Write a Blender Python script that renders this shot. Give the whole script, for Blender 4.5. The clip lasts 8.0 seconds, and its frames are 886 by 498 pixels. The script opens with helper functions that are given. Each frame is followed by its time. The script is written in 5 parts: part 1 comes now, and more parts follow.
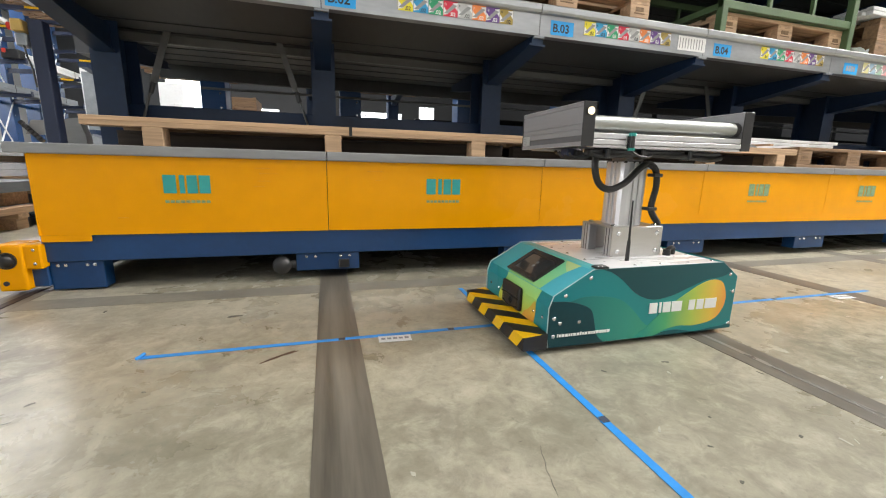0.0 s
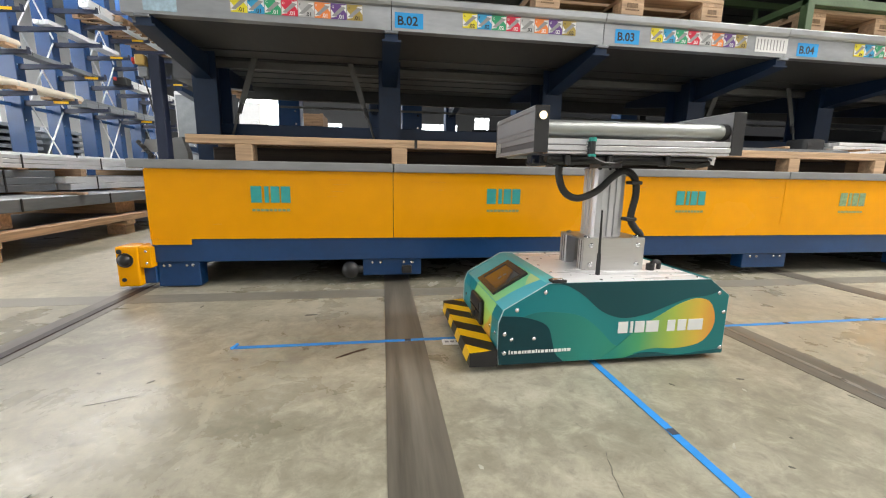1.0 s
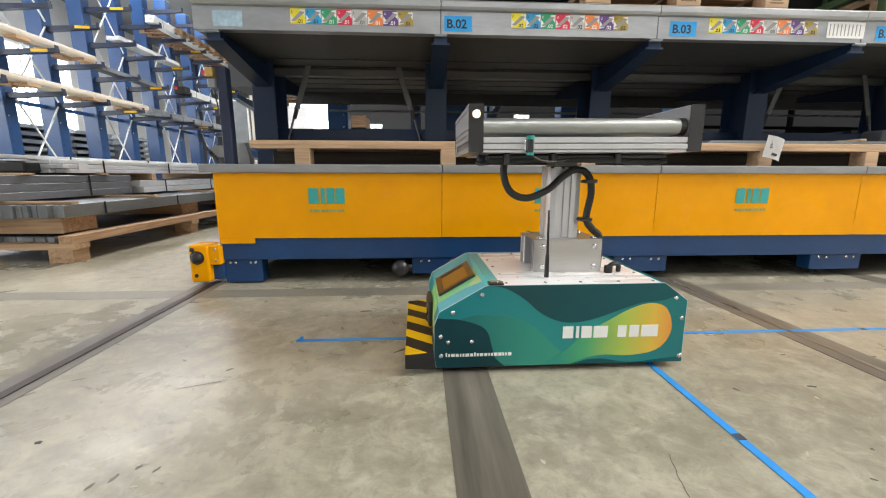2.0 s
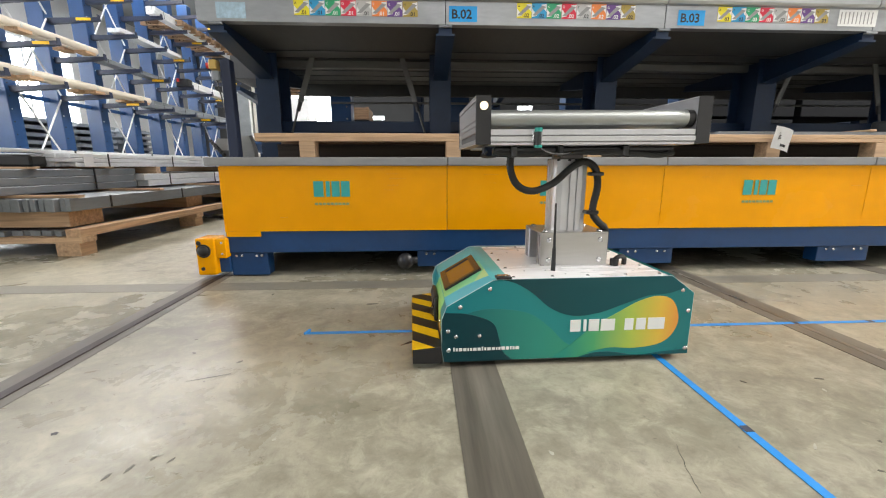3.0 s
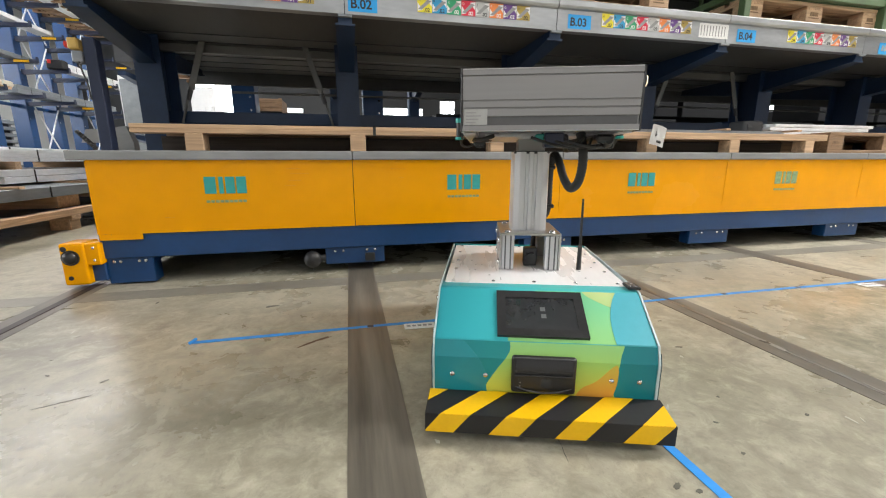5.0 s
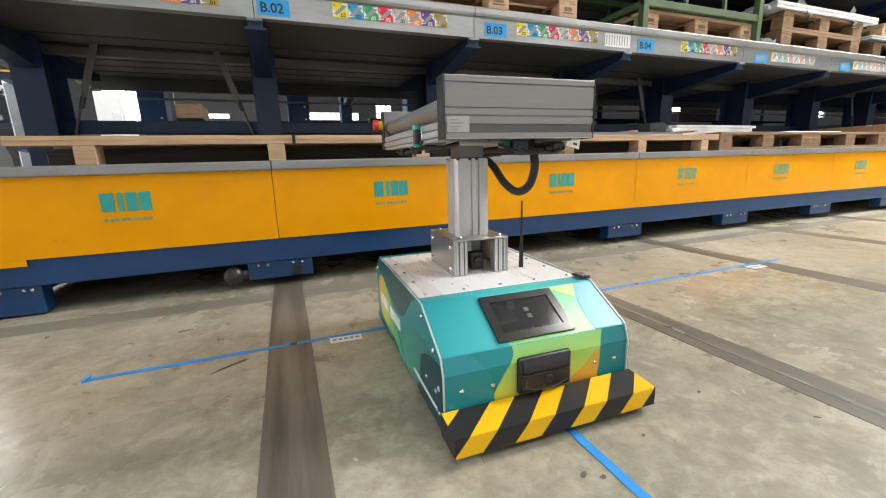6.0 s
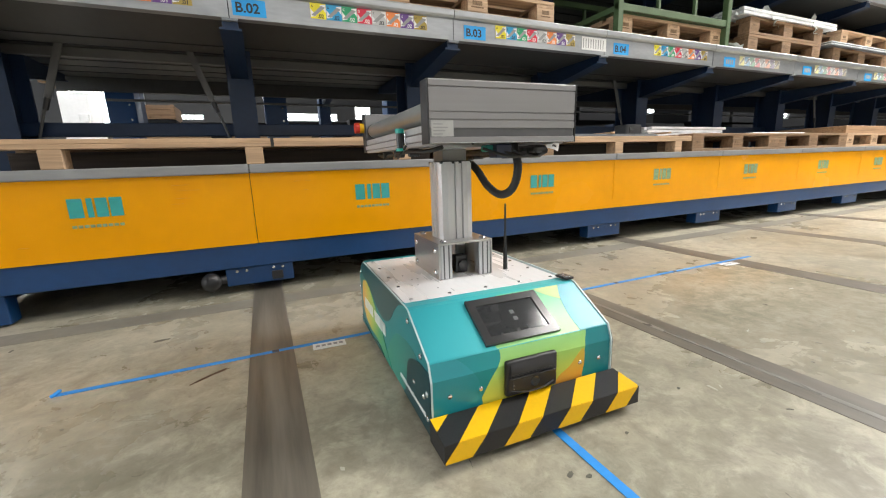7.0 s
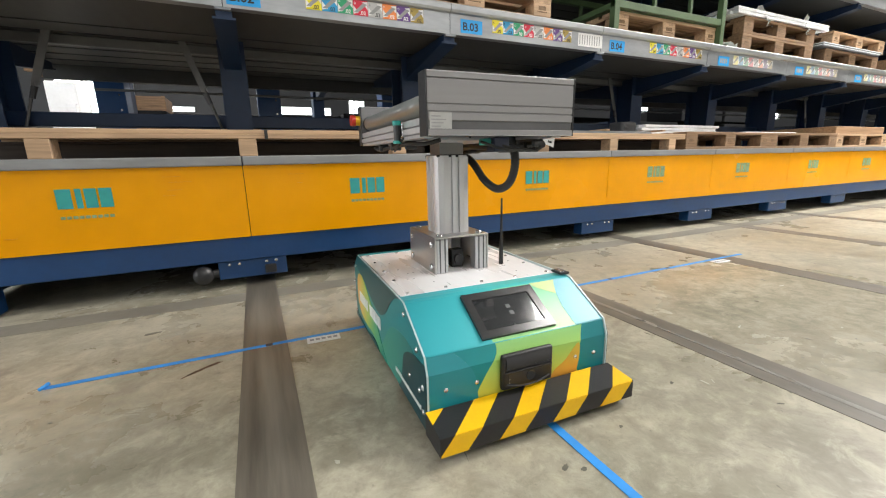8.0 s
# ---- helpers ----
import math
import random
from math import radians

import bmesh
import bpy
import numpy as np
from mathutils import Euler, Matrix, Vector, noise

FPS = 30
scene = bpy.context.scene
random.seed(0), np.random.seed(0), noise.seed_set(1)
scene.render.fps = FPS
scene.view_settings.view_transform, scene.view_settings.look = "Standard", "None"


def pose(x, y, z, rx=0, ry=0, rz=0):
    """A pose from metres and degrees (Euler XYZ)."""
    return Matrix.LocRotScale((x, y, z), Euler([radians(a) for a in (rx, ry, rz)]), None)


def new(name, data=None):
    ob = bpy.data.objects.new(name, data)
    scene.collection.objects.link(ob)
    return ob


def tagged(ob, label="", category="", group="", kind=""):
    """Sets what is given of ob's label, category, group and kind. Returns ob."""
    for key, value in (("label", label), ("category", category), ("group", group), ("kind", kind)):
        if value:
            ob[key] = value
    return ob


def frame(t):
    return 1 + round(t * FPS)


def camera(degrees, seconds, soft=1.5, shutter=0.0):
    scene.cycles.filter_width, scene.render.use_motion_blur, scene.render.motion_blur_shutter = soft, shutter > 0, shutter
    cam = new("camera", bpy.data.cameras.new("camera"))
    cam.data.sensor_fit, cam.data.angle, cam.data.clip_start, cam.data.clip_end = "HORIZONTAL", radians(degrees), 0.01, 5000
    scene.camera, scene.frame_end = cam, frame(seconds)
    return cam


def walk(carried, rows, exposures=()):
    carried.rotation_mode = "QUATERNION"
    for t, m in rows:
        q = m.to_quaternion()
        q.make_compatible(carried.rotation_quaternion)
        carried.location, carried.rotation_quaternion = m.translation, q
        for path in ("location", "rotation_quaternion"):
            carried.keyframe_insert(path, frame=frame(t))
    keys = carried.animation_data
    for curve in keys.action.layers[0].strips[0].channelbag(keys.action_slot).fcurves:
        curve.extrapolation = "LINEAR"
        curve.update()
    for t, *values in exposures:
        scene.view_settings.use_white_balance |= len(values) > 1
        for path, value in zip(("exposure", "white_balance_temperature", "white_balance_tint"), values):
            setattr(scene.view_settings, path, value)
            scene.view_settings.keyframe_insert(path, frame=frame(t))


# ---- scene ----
cam = camera(96.0, 8.0, soft=1.1)
PATH = [
    (0.0, pose(-0.0051, -2.0966, 0.5837, 78.480, -1.342, -16.084)),
    (0.5, pose(-0.0278, -2.1185, 0.5822, 79.294, -1.010, -12.171)),
    (1.0, pose(-0.0555, -2.1441, 0.5860, 79.687, -0.912, -8.498)),
    (1.5, pose(-0.0844, -2.1628, 0.5925, 79.717, -0.629, -5.344)),
    (2.0, pose(-0.1152, -2.1725, 0.5965, 79.403, -0.136, -3.172)),
    (2.2, pose(-0.1248, -2.1737, 0.6006, 79.149, 0.059, -2.699)),
    (3.3, pose(-0.1292, -2.1707, 0.5990, 78.159, 0.099, -3.009)),
    (3.5, pose(-0.1211, -2.1689, 0.5911, 78.140, -0.038, -3.441)),
    (4.0, pose(-0.0973, -2.1678, 0.5903, 77.524, -0.194, -5.525)),
    (4.2, pose(-0.0812, -2.1690, 0.5905, 77.429, -0.220, -6.633)),
    (5.3, pose(0.0015, -2.1817, 0.5976, 77.693, 0.435, -15.936)),
    (5.5, pose(0.0174, -2.1818, 0.6000, 77.721, 0.729, -17.840)),
    (6.0, pose(0.0605, -2.1966, 0.6089, 77.909, 1.644, -21.341)),
    (6.5, pose(0.0514, -2.1903, 0.6090, 78.241, 2.093, -23.440)),
    (7.0, pose(0.0554, -2.1914, 0.6168, 77.935, 1.928, -24.112)),
    (7.5, pose(0.0544, -2.1943, 0.6205, 77.498, 1.502, -24.558)),
    (8.0, pose(0.0488, -2.1851, 0.6095, 77.374, 1.246, -24.948)),
]
walk(cam, PATH)

# ---- light ----
world = bpy.data.worlds.new("world")
scene.world = world
world.use_nodes = True
wn = world.node_tree.nodes
sky = wn.new("ShaderNodeTexSky")
sky.sky_type, sky.sun_disc = "NISHITA", False
sky.sun_elevation, sky.sun_rotation = radians(35), radians(250)
wn["Background"].inputs[1].default_value = 0.15
world.node_tree.links.new(sky.outputs[0], wn["Background"].inputs[0])


def area_lamp(name, m, sx, sy, watts, colour):
    lamp = bpy.data.lights.new(name, "AREA")
    lamp.shape, lamp.size, lamp.size_y, lamp.energy, lamp.color = "RECTANGLE", sx, sy, watts, colour
    ob = new(name, lamp)
    ob.matrix_basis = m
    return ob


# rooflight strips under the hall's roof, and daylight in the window band
area_lamp("rooflight_lamp", pose(10.6, -1.5, 6.9, 0, 0, 0), 11.0, 1.2, 2050, (1.0, 0.965, 0.93))
area_lamp("rooflight_lamp", pose(6.0, -5.8, 6.9, 0, 0, 0), 16.0, 1.2, 680, (1.0, 0.965, 0.93))
area_lamp("rooflight_lamp", pose(-8.6, 9.0, 6.9, 0, 0, 90), 14, 1.0, 850, (1.0, 0.97, 0.94))
area_lamp("rooflight_lamp", pose(-0.8, 9.5, 6.9, 0, 0, 90), 12, 1.0, 1700, (1.0, 0.97, 0.94))
area_lamp("window_daylight", pose(-13.6, 4.0, 3.65, 0, -90, 0), 2.7, 24, 1000, (0.95, 0.97, 1.0))


# ---- materials ----
def material(name, colour, rough=0.5, metal=0.0, vary=0.15, scale=6.0, bump=0.0, fine=60.0, stain=None, stain_at=0.62, coat=0.0, stretch=(1, 1, 1), spec=0.5):
    """Principled surface with colour and gloss varied at two scales."""
    m = bpy.data.materials.new(name)
    m.use_nodes = True
    t = m.node_tree
    n, l = t.nodes, t.links
    b = n["Principled BSDF"]
    co = n.new("ShaderNodeTexCoord")
    mp = n.new("ShaderNodeMapping")
    mp.inputs["Scale"].default_value = stretch
    l.new(co.outputs["Object"], mp.inputs["Vector"])
    big = n.new("ShaderNodeTexNoise")
    big.inputs["Scale"].default_value, big.inputs["Detail"].default_value = scale, 5
    sm = n.new("ShaderNodeTexNoise")
    sm.inputs["Scale"].default_value, sm.inputs["Detail"].default_value = fine, 3
    l.new(mp.outputs[0], big.inputs["Vector"])
    l.new(mp.outputs[0], sm.inputs["Vector"])
    mix = n.new("ShaderNodeMath")
    mix.operation = "MULTIPLY_ADD"
    mix.inputs[1].default_value = 0.45
    l.new(sm.outputs[0], mix.inputs[0])
    l.new(big.outputs[0], mix.inputs[2])
    rng = n.new("ShaderNodeMapRange")
    rng.inputs["From Min"].default_value, rng.inputs["From Max"].default_value = 0.45, 1.0
    rng.inputs["To Min"].default_value, rng.inputs["To Max"].default_value = 1 - vary, 1 + vary
    l.new(mix.outputs[0], rng.inputs["Value"])
    mul = n.new("ShaderNodeMix")
    mul.data_type, mul.blend_type = "RGBA", "MULTIPLY"
    mul.inputs["Factor"].default_value = 1
    mul.inputs["A"].default_value = (*colour, 1)
    l.new(rng.outputs[0], mul.inputs["B"])
    out = mul.outputs["Result"]
    if stain:
        st = n.new("ShaderNodeTexNoise")
        st.inputs["Scale"].default_value, st.inputs["Detail"].default_value = scale * 0.6, 8
        l.new(mp.outputs[0], st.inputs["Vector"])
        sr = n.new("ShaderNodeMapRange")
        sr.inputs["From Min"].default_value, sr.inputs["From Max"].default_value = stain_at, stain_at + 0.12
        l.new(st.outputs[0], sr.inputs["Value"])
        sx = n.new("ShaderNodeMix")
        sx.data_type = "RGBA"
        sx.inputs["B"].default_value = (*stain, 1)
        l.new(sr.outputs[0], sx.inputs["Factor"])
        l.new(out, sx.inputs["A"])
        out = sx.outputs["Result"]
    l.new(out, b.inputs["Base Color"])
    rr = n.new("ShaderNodeMapRange")
    rr.inputs["To Min"].default_value, rr.inputs["To Max"].default_value = max(rough - 0.1, 0.03), min(rough + 0.1, 1)
    l.new(big.outputs[0], rr.inputs["Value"])
    l.new(rr.outputs[0], b.inputs["Roughness"])
    b.inputs["Metallic"].default_value = metal
    b.inputs["Coat Weight"].default_value = coat
    b.inputs["Specular IOR Level"].default_value = spec
    if bump:
        bp = n.new("ShaderNodeBump")
        bp.inputs["Strength"].default_value, bp.inputs["Distance"].default_value = bump, 0.004
        l.new(mix.outputs[0], bp.inputs["Height"])
        l.new(bp.outputs[0], b.inputs["Normal"])
    return m


def gradient(name, stops, axis, start, end, rough=0.34):
    """Printed film whose colour runs along one axis of its thing."""
    m = bpy.data.materials.new(name)
    m.use_nodes = True
    n, l = m.node_tree.nodes, m.node_tree.links
    co = n.new("ShaderNodeTexCoord")
    se = n.new("ShaderNodeSeparateXYZ")
    l.new(co.outputs["Object"], se.inputs[0])
    rg = n.new("ShaderNodeMapRange")
    rg.inputs["From Min"].default_value, rg.inputs["From Max"].default_value = start, end
    l.new(se.outputs[axis], rg.inputs["Value"])
    ns = n.new("ShaderNodeTexNoise")
    ns.inputs["Scale"].default_value = 35
    l.new(co.outputs["Object"], ns.inputs["Vector"])
    ad = n.new("ShaderNodeMath")
    ad.operation = "MULTIPLY_ADD"
    ad.inputs[1].default_value = 0.04
    l.new(ns.outputs[0], ad.inputs[0])
    l.new(rg.outputs[0], ad.inputs[2])
    rp = n.new("ShaderNodeValToRGB")
    e = rp.color_ramp.elements
    e[0].position, e[0].color = stops[0][0], (*stops[0][1], 1)
    e[1].position, e[1].color = stops[-1][0], (*stops[-1][1], 1)
    for p, c in stops[1:-1]:
        e.new(p).color = (*c, 1)
    l.new(ad.outputs[0], rp.inputs[0])
    l.new(rp.outputs[0], n["Principled BSDF"].inputs["Base Color"])
    n["Principled BSDF"].inputs["Roughness"].default_value = rough
    n["Principled BSDF"].inputs["Coat Weight"].default_value = 0.06
    n["Principled BSDF"].inputs["Specular IOR Level"].default_value = 0.34
    return m


def glow(name, colour, strength):
    m = bpy.data.materials.new(name)
    m.use_nodes = True
    b = m.node_tree.nodes["Principled BSDF"]
    b.inputs["Base Color"].default_value = (*colour, 1)
    b.inputs["Emission Color"].default_value = (*colour, 1)
    b.inputs["Emission Strength"].default_value = strength
    return m


def concrete():
    """Power-trowelled slab: cloudy blotches, dark smudges, fine pits and worn, shinier patches."""
    m = bpy.data.materials.new("concrete_slab")
    m.use_nodes = True
    n, l = m.node_tree.nodes, m.node_tree.links
    b = n["Principled BSDF"]
    co = n.new("ShaderNodeTexCoord")

    def nz(scale, detail, rough=0.55, distort=0.0):
        t = n.new("ShaderNodeTexNoise")
        t.inputs["Scale"].default_value, t.inputs["Detail"].default_value = scale, detail
        t.inputs["Roughness"].default_value, t.inputs["Distortion"].default_value = rough, distort
        l.new(co.outputs["Object"], t.inputs["Vector"])
        return t

    def ramp(src, a, c, lo, hi):
        r = n.new("ShaderNodeMapRange")
        for k, v in (("From Min", a), ("From Max", c), ("To Min", lo), ("To Max", hi)):
            r.inputs[k].default_value = v
        l.new(src, r.inputs["Value"])
        return r.outputs[0]

    def over(base, colour, fac):
        x = n.new("ShaderNodeMix")
        x.data_type = "RGBA"
        l.new(fac, x.inputs["Factor"])
        l.new(base, x.inputs["A"])
        x.inputs["B"].default_value = (*colour, 1)
        return x.outputs["Result"]

    cloud, mid, smudge, pit, patch, grit = nz(1.1, 8, 0.66, 0.6), nz(7, 7, 0.66, 0.4), nz(3.3, 9, 0.64, 0.9), nz(240, 2), nz(0.55, 4, 0.5, 1.0), nz(42, 6, 0.7, 0.5)
    r = n.new("ShaderNodeValToRGB")
    e = r.color_ramp.elements
    e[0].position, e[0].color = 0.36, (0.254, 0.238, 0.176, 1)
    e[1].position, e[1].color = 0.64, (0.41, 0.382, 0.296, 1)
    l.new(cloud.outputs[0], r.inputs[0])
    c = over(r.outputs[0], (0.497, 0.468, 0.365), ramp(mid.outputs[0], 0.48, 0.72, 0, 0.6))
    c = over(c, (0.162, 0.146, 0.114), ramp(smudge.outputs[0], 0.55, 0.72, 0, 0.7))
    c = over(c, (0.186, 0.174, 0.131), ramp(grit.outputs[0], 0.52, 0.72, 0, 0.5))
    spots, scuff = nz(9, 3, 0.5, 0.3), nz(2.2, 9, 0.75, 2.2)
    c = over(c, (0.074, 0.066, 0.052), ramp(spots.outputs[0], 0.7, 0.76, 0, 0.7))
    c = over(c, (0.56, 0.546, 0.456), ramp(scuff.outputs[0], 0.6, 0.7, 0, 0.22))
    blot, fleck = nz(13, 8, 0.72, 0.5), nz(26, 5, 0.6, 0.6)
    c = over(c, (0.186, 0.17, 0.127), ramp(blot.outputs[0], 0.5, 0.66, 0, 0.55))
    c = over(c, (0.546, 0.516, 0.41), ramp(blot.outputs[0], 0.48, 0.34, 0, 0.45))
    c = over(c, (0.094, 0.084, 0.062), ramp(fleck.outputs[0], 0.68, 0.75, 0, 0.75))
    c = over(c, (0.124, 0.114, 0.091), ramp(pit.outputs[0], 0.66, 0.76, 0, 0.35))
    l.new(c, b.inputs["Base Color"])
    add = n.new("ShaderNodeMath")
    add.operation = "MULTIPLY_ADD"
    add.inputs[1].default_value = 0.35
    l.new(mid.outputs[0], add.inputs[0])
    l.new(patch.outputs[0], add.inputs[2])
    l.new(ramp(add.outputs[0], 0.48, 0.86, 0.13, 0.46), b.inputs["Roughness"])
    bp = n.new("ShaderNodeBump")
    bp.inputs["Strength"].default_value, bp.inputs["Distance"].default_value = 0.12, 0.003
    l.new(mid.outputs[0], bp.inputs["Height"])
    l.new(bp.outputs[0], b.inputs["Normal"])
    return m


def pine(name, colour, along=0):
    """Sawn softwood with grain along one axis and a few knots."""
    m = bpy.data.materials.new(name)
    m.use_nodes = True
    n, l = m.node_tree.nodes, m.node_tree.links
    co, oi = n.new("ShaderNodeTexCoord"), n.new("ShaderNodeObjectInfo")
    mp = n.new("ShaderNodeMapping")
    s = [30, 30, 30]
    s[along] = 1.6
    mp.inputs["Scale"].default_value = s
    l.new(co.outputs["Object"], mp.inputs["Vector"])
    mv = n.new("ShaderNodeVectorMath")
    l.new(mp.outputs[0], mv.inputs[0])
    l.new(oi.outputs["Random"], mv.inputs[1])
    g = n.new("ShaderNodeTexNoise")
    g.inputs["Scale"].default_value, g.inputs["Detail"].default_value, g.inputs["Distortion"].default_value = 1.4, 5, 0.7
    l.new(mv.outputs[0], g.inputs["Vector"])
    kn = n.new("ShaderNodeTexNoise")
    kn.inputs["Scale"].default_value = 9
    l.new(co.outputs["Object"], kn.inputs["Vector"])
    r = n.new("ShaderNodeValToRGB")
    e = r.color_ramp.elements
    e[0].position, e[0].color = 0.28, (*(c * 0.62 for c in colour), 1)
    e[1].position, e[1].color = 0.7, (*(min(c * 1.15, 0.8) for c in colour), 1)
    l.new(g.outputs[0], r.inputs[0])
    kr = n.new("ShaderNodeMapRange")
    kr.inputs["From Min"].default_value, kr.inputs["From Max"].default_value = 0.7, 0.78
    l.new(kn.outputs[0], kr.inputs["Value"])
    mx = n.new("ShaderNodeMix")
    mx.data_type = "RGBA"
    mx.inputs["B"].default_value = (colour[0] * 0.35, colour[1] * 0.25, colour[2] * 0.2, 1)
    l.new(kr.outputs[0], mx.inputs["Factor"])
    l.new(r.outputs[0], mx.inputs["A"])
    l.new(mx.outputs["Result"], n["Principled BSDF"].inputs["Base Color"])
    n["Principled BSDF"].inputs["Roughness"].default_value = 0.72
    bp = n.new("ShaderNodeBump")
    bp.inputs["Strength"].default_value, bp.inputs["Distance"].default_value = 0.25, 0.002
    l.new(g.outputs[0], bp.inputs["Height"])
    l.new(bp.outputs[0], n["Principled BSDF"].inputs["Normal"])
    return m


CONCRETE = concrete()
STRIP_PALE = material("worn_grout", (0.13, 0.117, 0.095), 0.4, 0, 0.4, 5, 0.2, 40, (0.24, 0.228, 0.19), 0.55, stretch=(1, 0.2, 1))
STRIP = material("rail_grout", (0.122, 0.11, 0.088), 0.38, 0, 0.38, 9, 0.25, 60, (0.2, 0.183, 0.148), 0.54, stretch=(1.6, 0.1, 1))
RAIL = material("rusty_rail_steel", (0.035, 0.023, 0.021), 0.5, 0.1, 0.3, 8, 0.2, 60)
YELLOW = material("yellow_lacquer", (0.82, 0.348, 0.0), 0.25, 0, 0.08, 1.6, 0.05, 9, spec=0.18)
BLUE = material("blue_lacquer", (0.006, 0.044, 0.14), 0.36, 0, 0.18, 3, 0.06, 40)
BLUE_HALL = material("bright_blue_lacquer", (0.012, 0.058, 0.18), 0.4, 0, 0.15, 3, 0.04, 40)
# The chassis blue darkened: shade inside the rack is in this colour.
SHADED_BLUE = material("shaded_blue_lacquer", (0.004, 0.022, 0.066), 0.5, 0, 0.2, 3, 0.05, 40)
DARK_BLUE = material("navy_lacquer", (0.012, 0.02, 0.05), 0.45, 0, 0.2, 3, 0.04, 40)
GREY_EDGE = material("grey_deck_steel", (0.27, 0.275, 0.28), 0.42, 0.35, 0.2, 5, 0.06, 50, stretch=(0.25, 1, 1))
ZINC = material("galvanized_steel", (0.39, 0.405, 0.42), 0.36, 0.75, 0.18, 9, 0.05, 55, stretch=(0.3, 1, 1))
# Shade of the shelf interior put into the zinc, far darker than ZINC.
ZINC_SHADE = material("shaded_galvanized_sheet", (0.055, 0.059, 0.061), 0.55, 0.3, 0.2, 5, 0.06, 30, stretch=(1, 0.3, 1))
ALU = material("anodised_aluminium", (0.56, 0.56, 0.57), 0.42, 0.7, 0.08, 12, 0.03, 90, stretch=(1, 1, 0.1))
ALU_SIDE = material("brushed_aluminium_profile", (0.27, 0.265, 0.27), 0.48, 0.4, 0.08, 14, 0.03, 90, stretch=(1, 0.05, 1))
ALU_DARK = material("shadowed_groove_aluminium", (0.12, 0.12, 0.125), 0.5, 0.6, 0.1, 12)
STEEL = material("brushed_stainless_steel", (0.5, 0.49, 0.47), 0.3, 0.9, 0.1, 10, 0.05, 120, stretch=(0.1, 1, 1))
ROLLER = material("zinc_roller_steel", (0.36, 0.375, 0.36), 0.36, 0.8, 0.12, 8, 0.03, 60, stretch=(0.3, 1, 1))
DECK_ALU = material("white_aluminium_deck", (0.86, 0.85, 0.85), 0.28, 0.12, 0.08, 8, 0.03, 70, stretch=(0.15, 1, 1))
BLACK = material("black_plastic", (0.016, 0.016, 0.017), 0.38, 0, 0.25, 10, 0.08, 200)
RUBBER = material("black_rubber", (0.012, 0.012, 0.012), 0.55, 0, 0.2, 15, 0.1, 150)
SCREEN = material("touch_screen_glass", (0.03, 0.032, 0.034), 0.05, 0, 0.15, 3, coat=1.0)
BUMP_BLACK = material("black_foam_skin", (0.012, 0.012, 0.013), 0.5, 0, 0.2, 14, 0.12, 160)
BUMP_YELLOW = material("yellow_warning_film", (0.82, 0.48, 0.001), 0.42, 0, 0.08, 10, 0.06, 120)
TAPE = material("blue_floor_tape", (0.025, 0.27, 0.72), 0.5, 0, 0.12, 12, 0.1, 90)
TAPE_DARK = material("dark_tape_overlap", (0.05, 0.06, 0.09), 0.6, 0, 0.2, 14)
PAPER = material("white_label_paper", (0.78, 0.78, 0.77), 0.55, 0, 0.06, 20)
INK = material("black_print", (0.02, 0.02, 0.022), 0.6)
INK_GREY = material("grey_print", (0.3, 0.3, 0.3), 0.6)
TEAL_PRINT = material("teal_print", (0.03, 0.33, 0.31), 0.45, 0, 0.1, 20)
TEAL_FADED = material("faded_teal_print", (0.22, 0.33, 0.17), 0.5, 0, 0.3, 60)
WHITE_PRINT = material("white_print", (0.8, 0.82, 0.8), 0.4, 0, 0.03, 20)
LABEL_BLUE = material("blue_label_film", (0.015, 0.33, 0.74), 0.42, 0, 0.08, 20)
WOOD = pine("pale_pine_boards", (0.55, 0.37, 0.225), 0)
WOOD_Y = pine("pale_pine_stringers", (0.53, 0.35, 0.21), 1)
WOOD_OLD = pine("weathered_pallet_boards", (0.27, 0.165, 0.09), 0)
GREEN = material("olive_green_lacquer", (0.07, 0.12, 0.05), 0.45, 0, 0.2, 6, 0.1, 60)
LEDGREEN = material("green_sensor_plastic", (0.02, 0.3, 0.25), 0.4)
RED = material("red_button_plastic", (0.6, 0.03, 0.015), 0.35)
WALL = material("pale_cladding", (0.66, 0.67, 0.68), 0.6, 0, 0.08, 1.5, 0.05, 20)
SILVER = material("silver_type_plate", (0.42, 0.42, 0.41), 0.35, 0.5, 0.1, 40)
# Gloom in the colour of far walls and sheet slabs; small parts are dark grey.
DARK_GREY = material("dark_gloom_grey", (0.05, 0.053, 0.058), 0.6, 0, 0.15, 1.5, 0.05, 20)
DARKROOF = material("dark_roof_deck", (0.16, 0.165, 0.17), 0.7, 0, 0.15, 1.0)
BAR_STEEL = material("grey_primed_steel_bars", (0.23, 0.25, 0.27), 0.45, 0.4, 0.2, 6, 0.05, 50, stretch=(1, 0.2, 1))
BAR_ZINC = material("bright_galvanised_profiles", (0.78, 0.8, 0.82), 0.34, 0.15, 0.2, 6, 0.05, 50, stretch=(1, 0.2, 1))
FOIL = material("milky_wrapping_foil", (0.6, 0.63, 0.6), 0.25, 0, 0.15, 14, 0.4, 60)
BOLT = material("zinc_bolt", (0.6, 0.6, 0.6), 0.25, 0.9, 0.1, 30)
WINDOW = glow("bright_window_daylight", (0.93, 0.97, 1.0), 9.0)
LAMP_WHITE = glow("lit_push_button", (1.0, 0.85, 0.6), 1.1)
PIPE_WRAP = material("milky_wrapped_pipe", (0.62, 0.56, 0.47), 0.4, 0, 0.15, 5, 0.1, 30, stretch=(1, 0.2, 1))
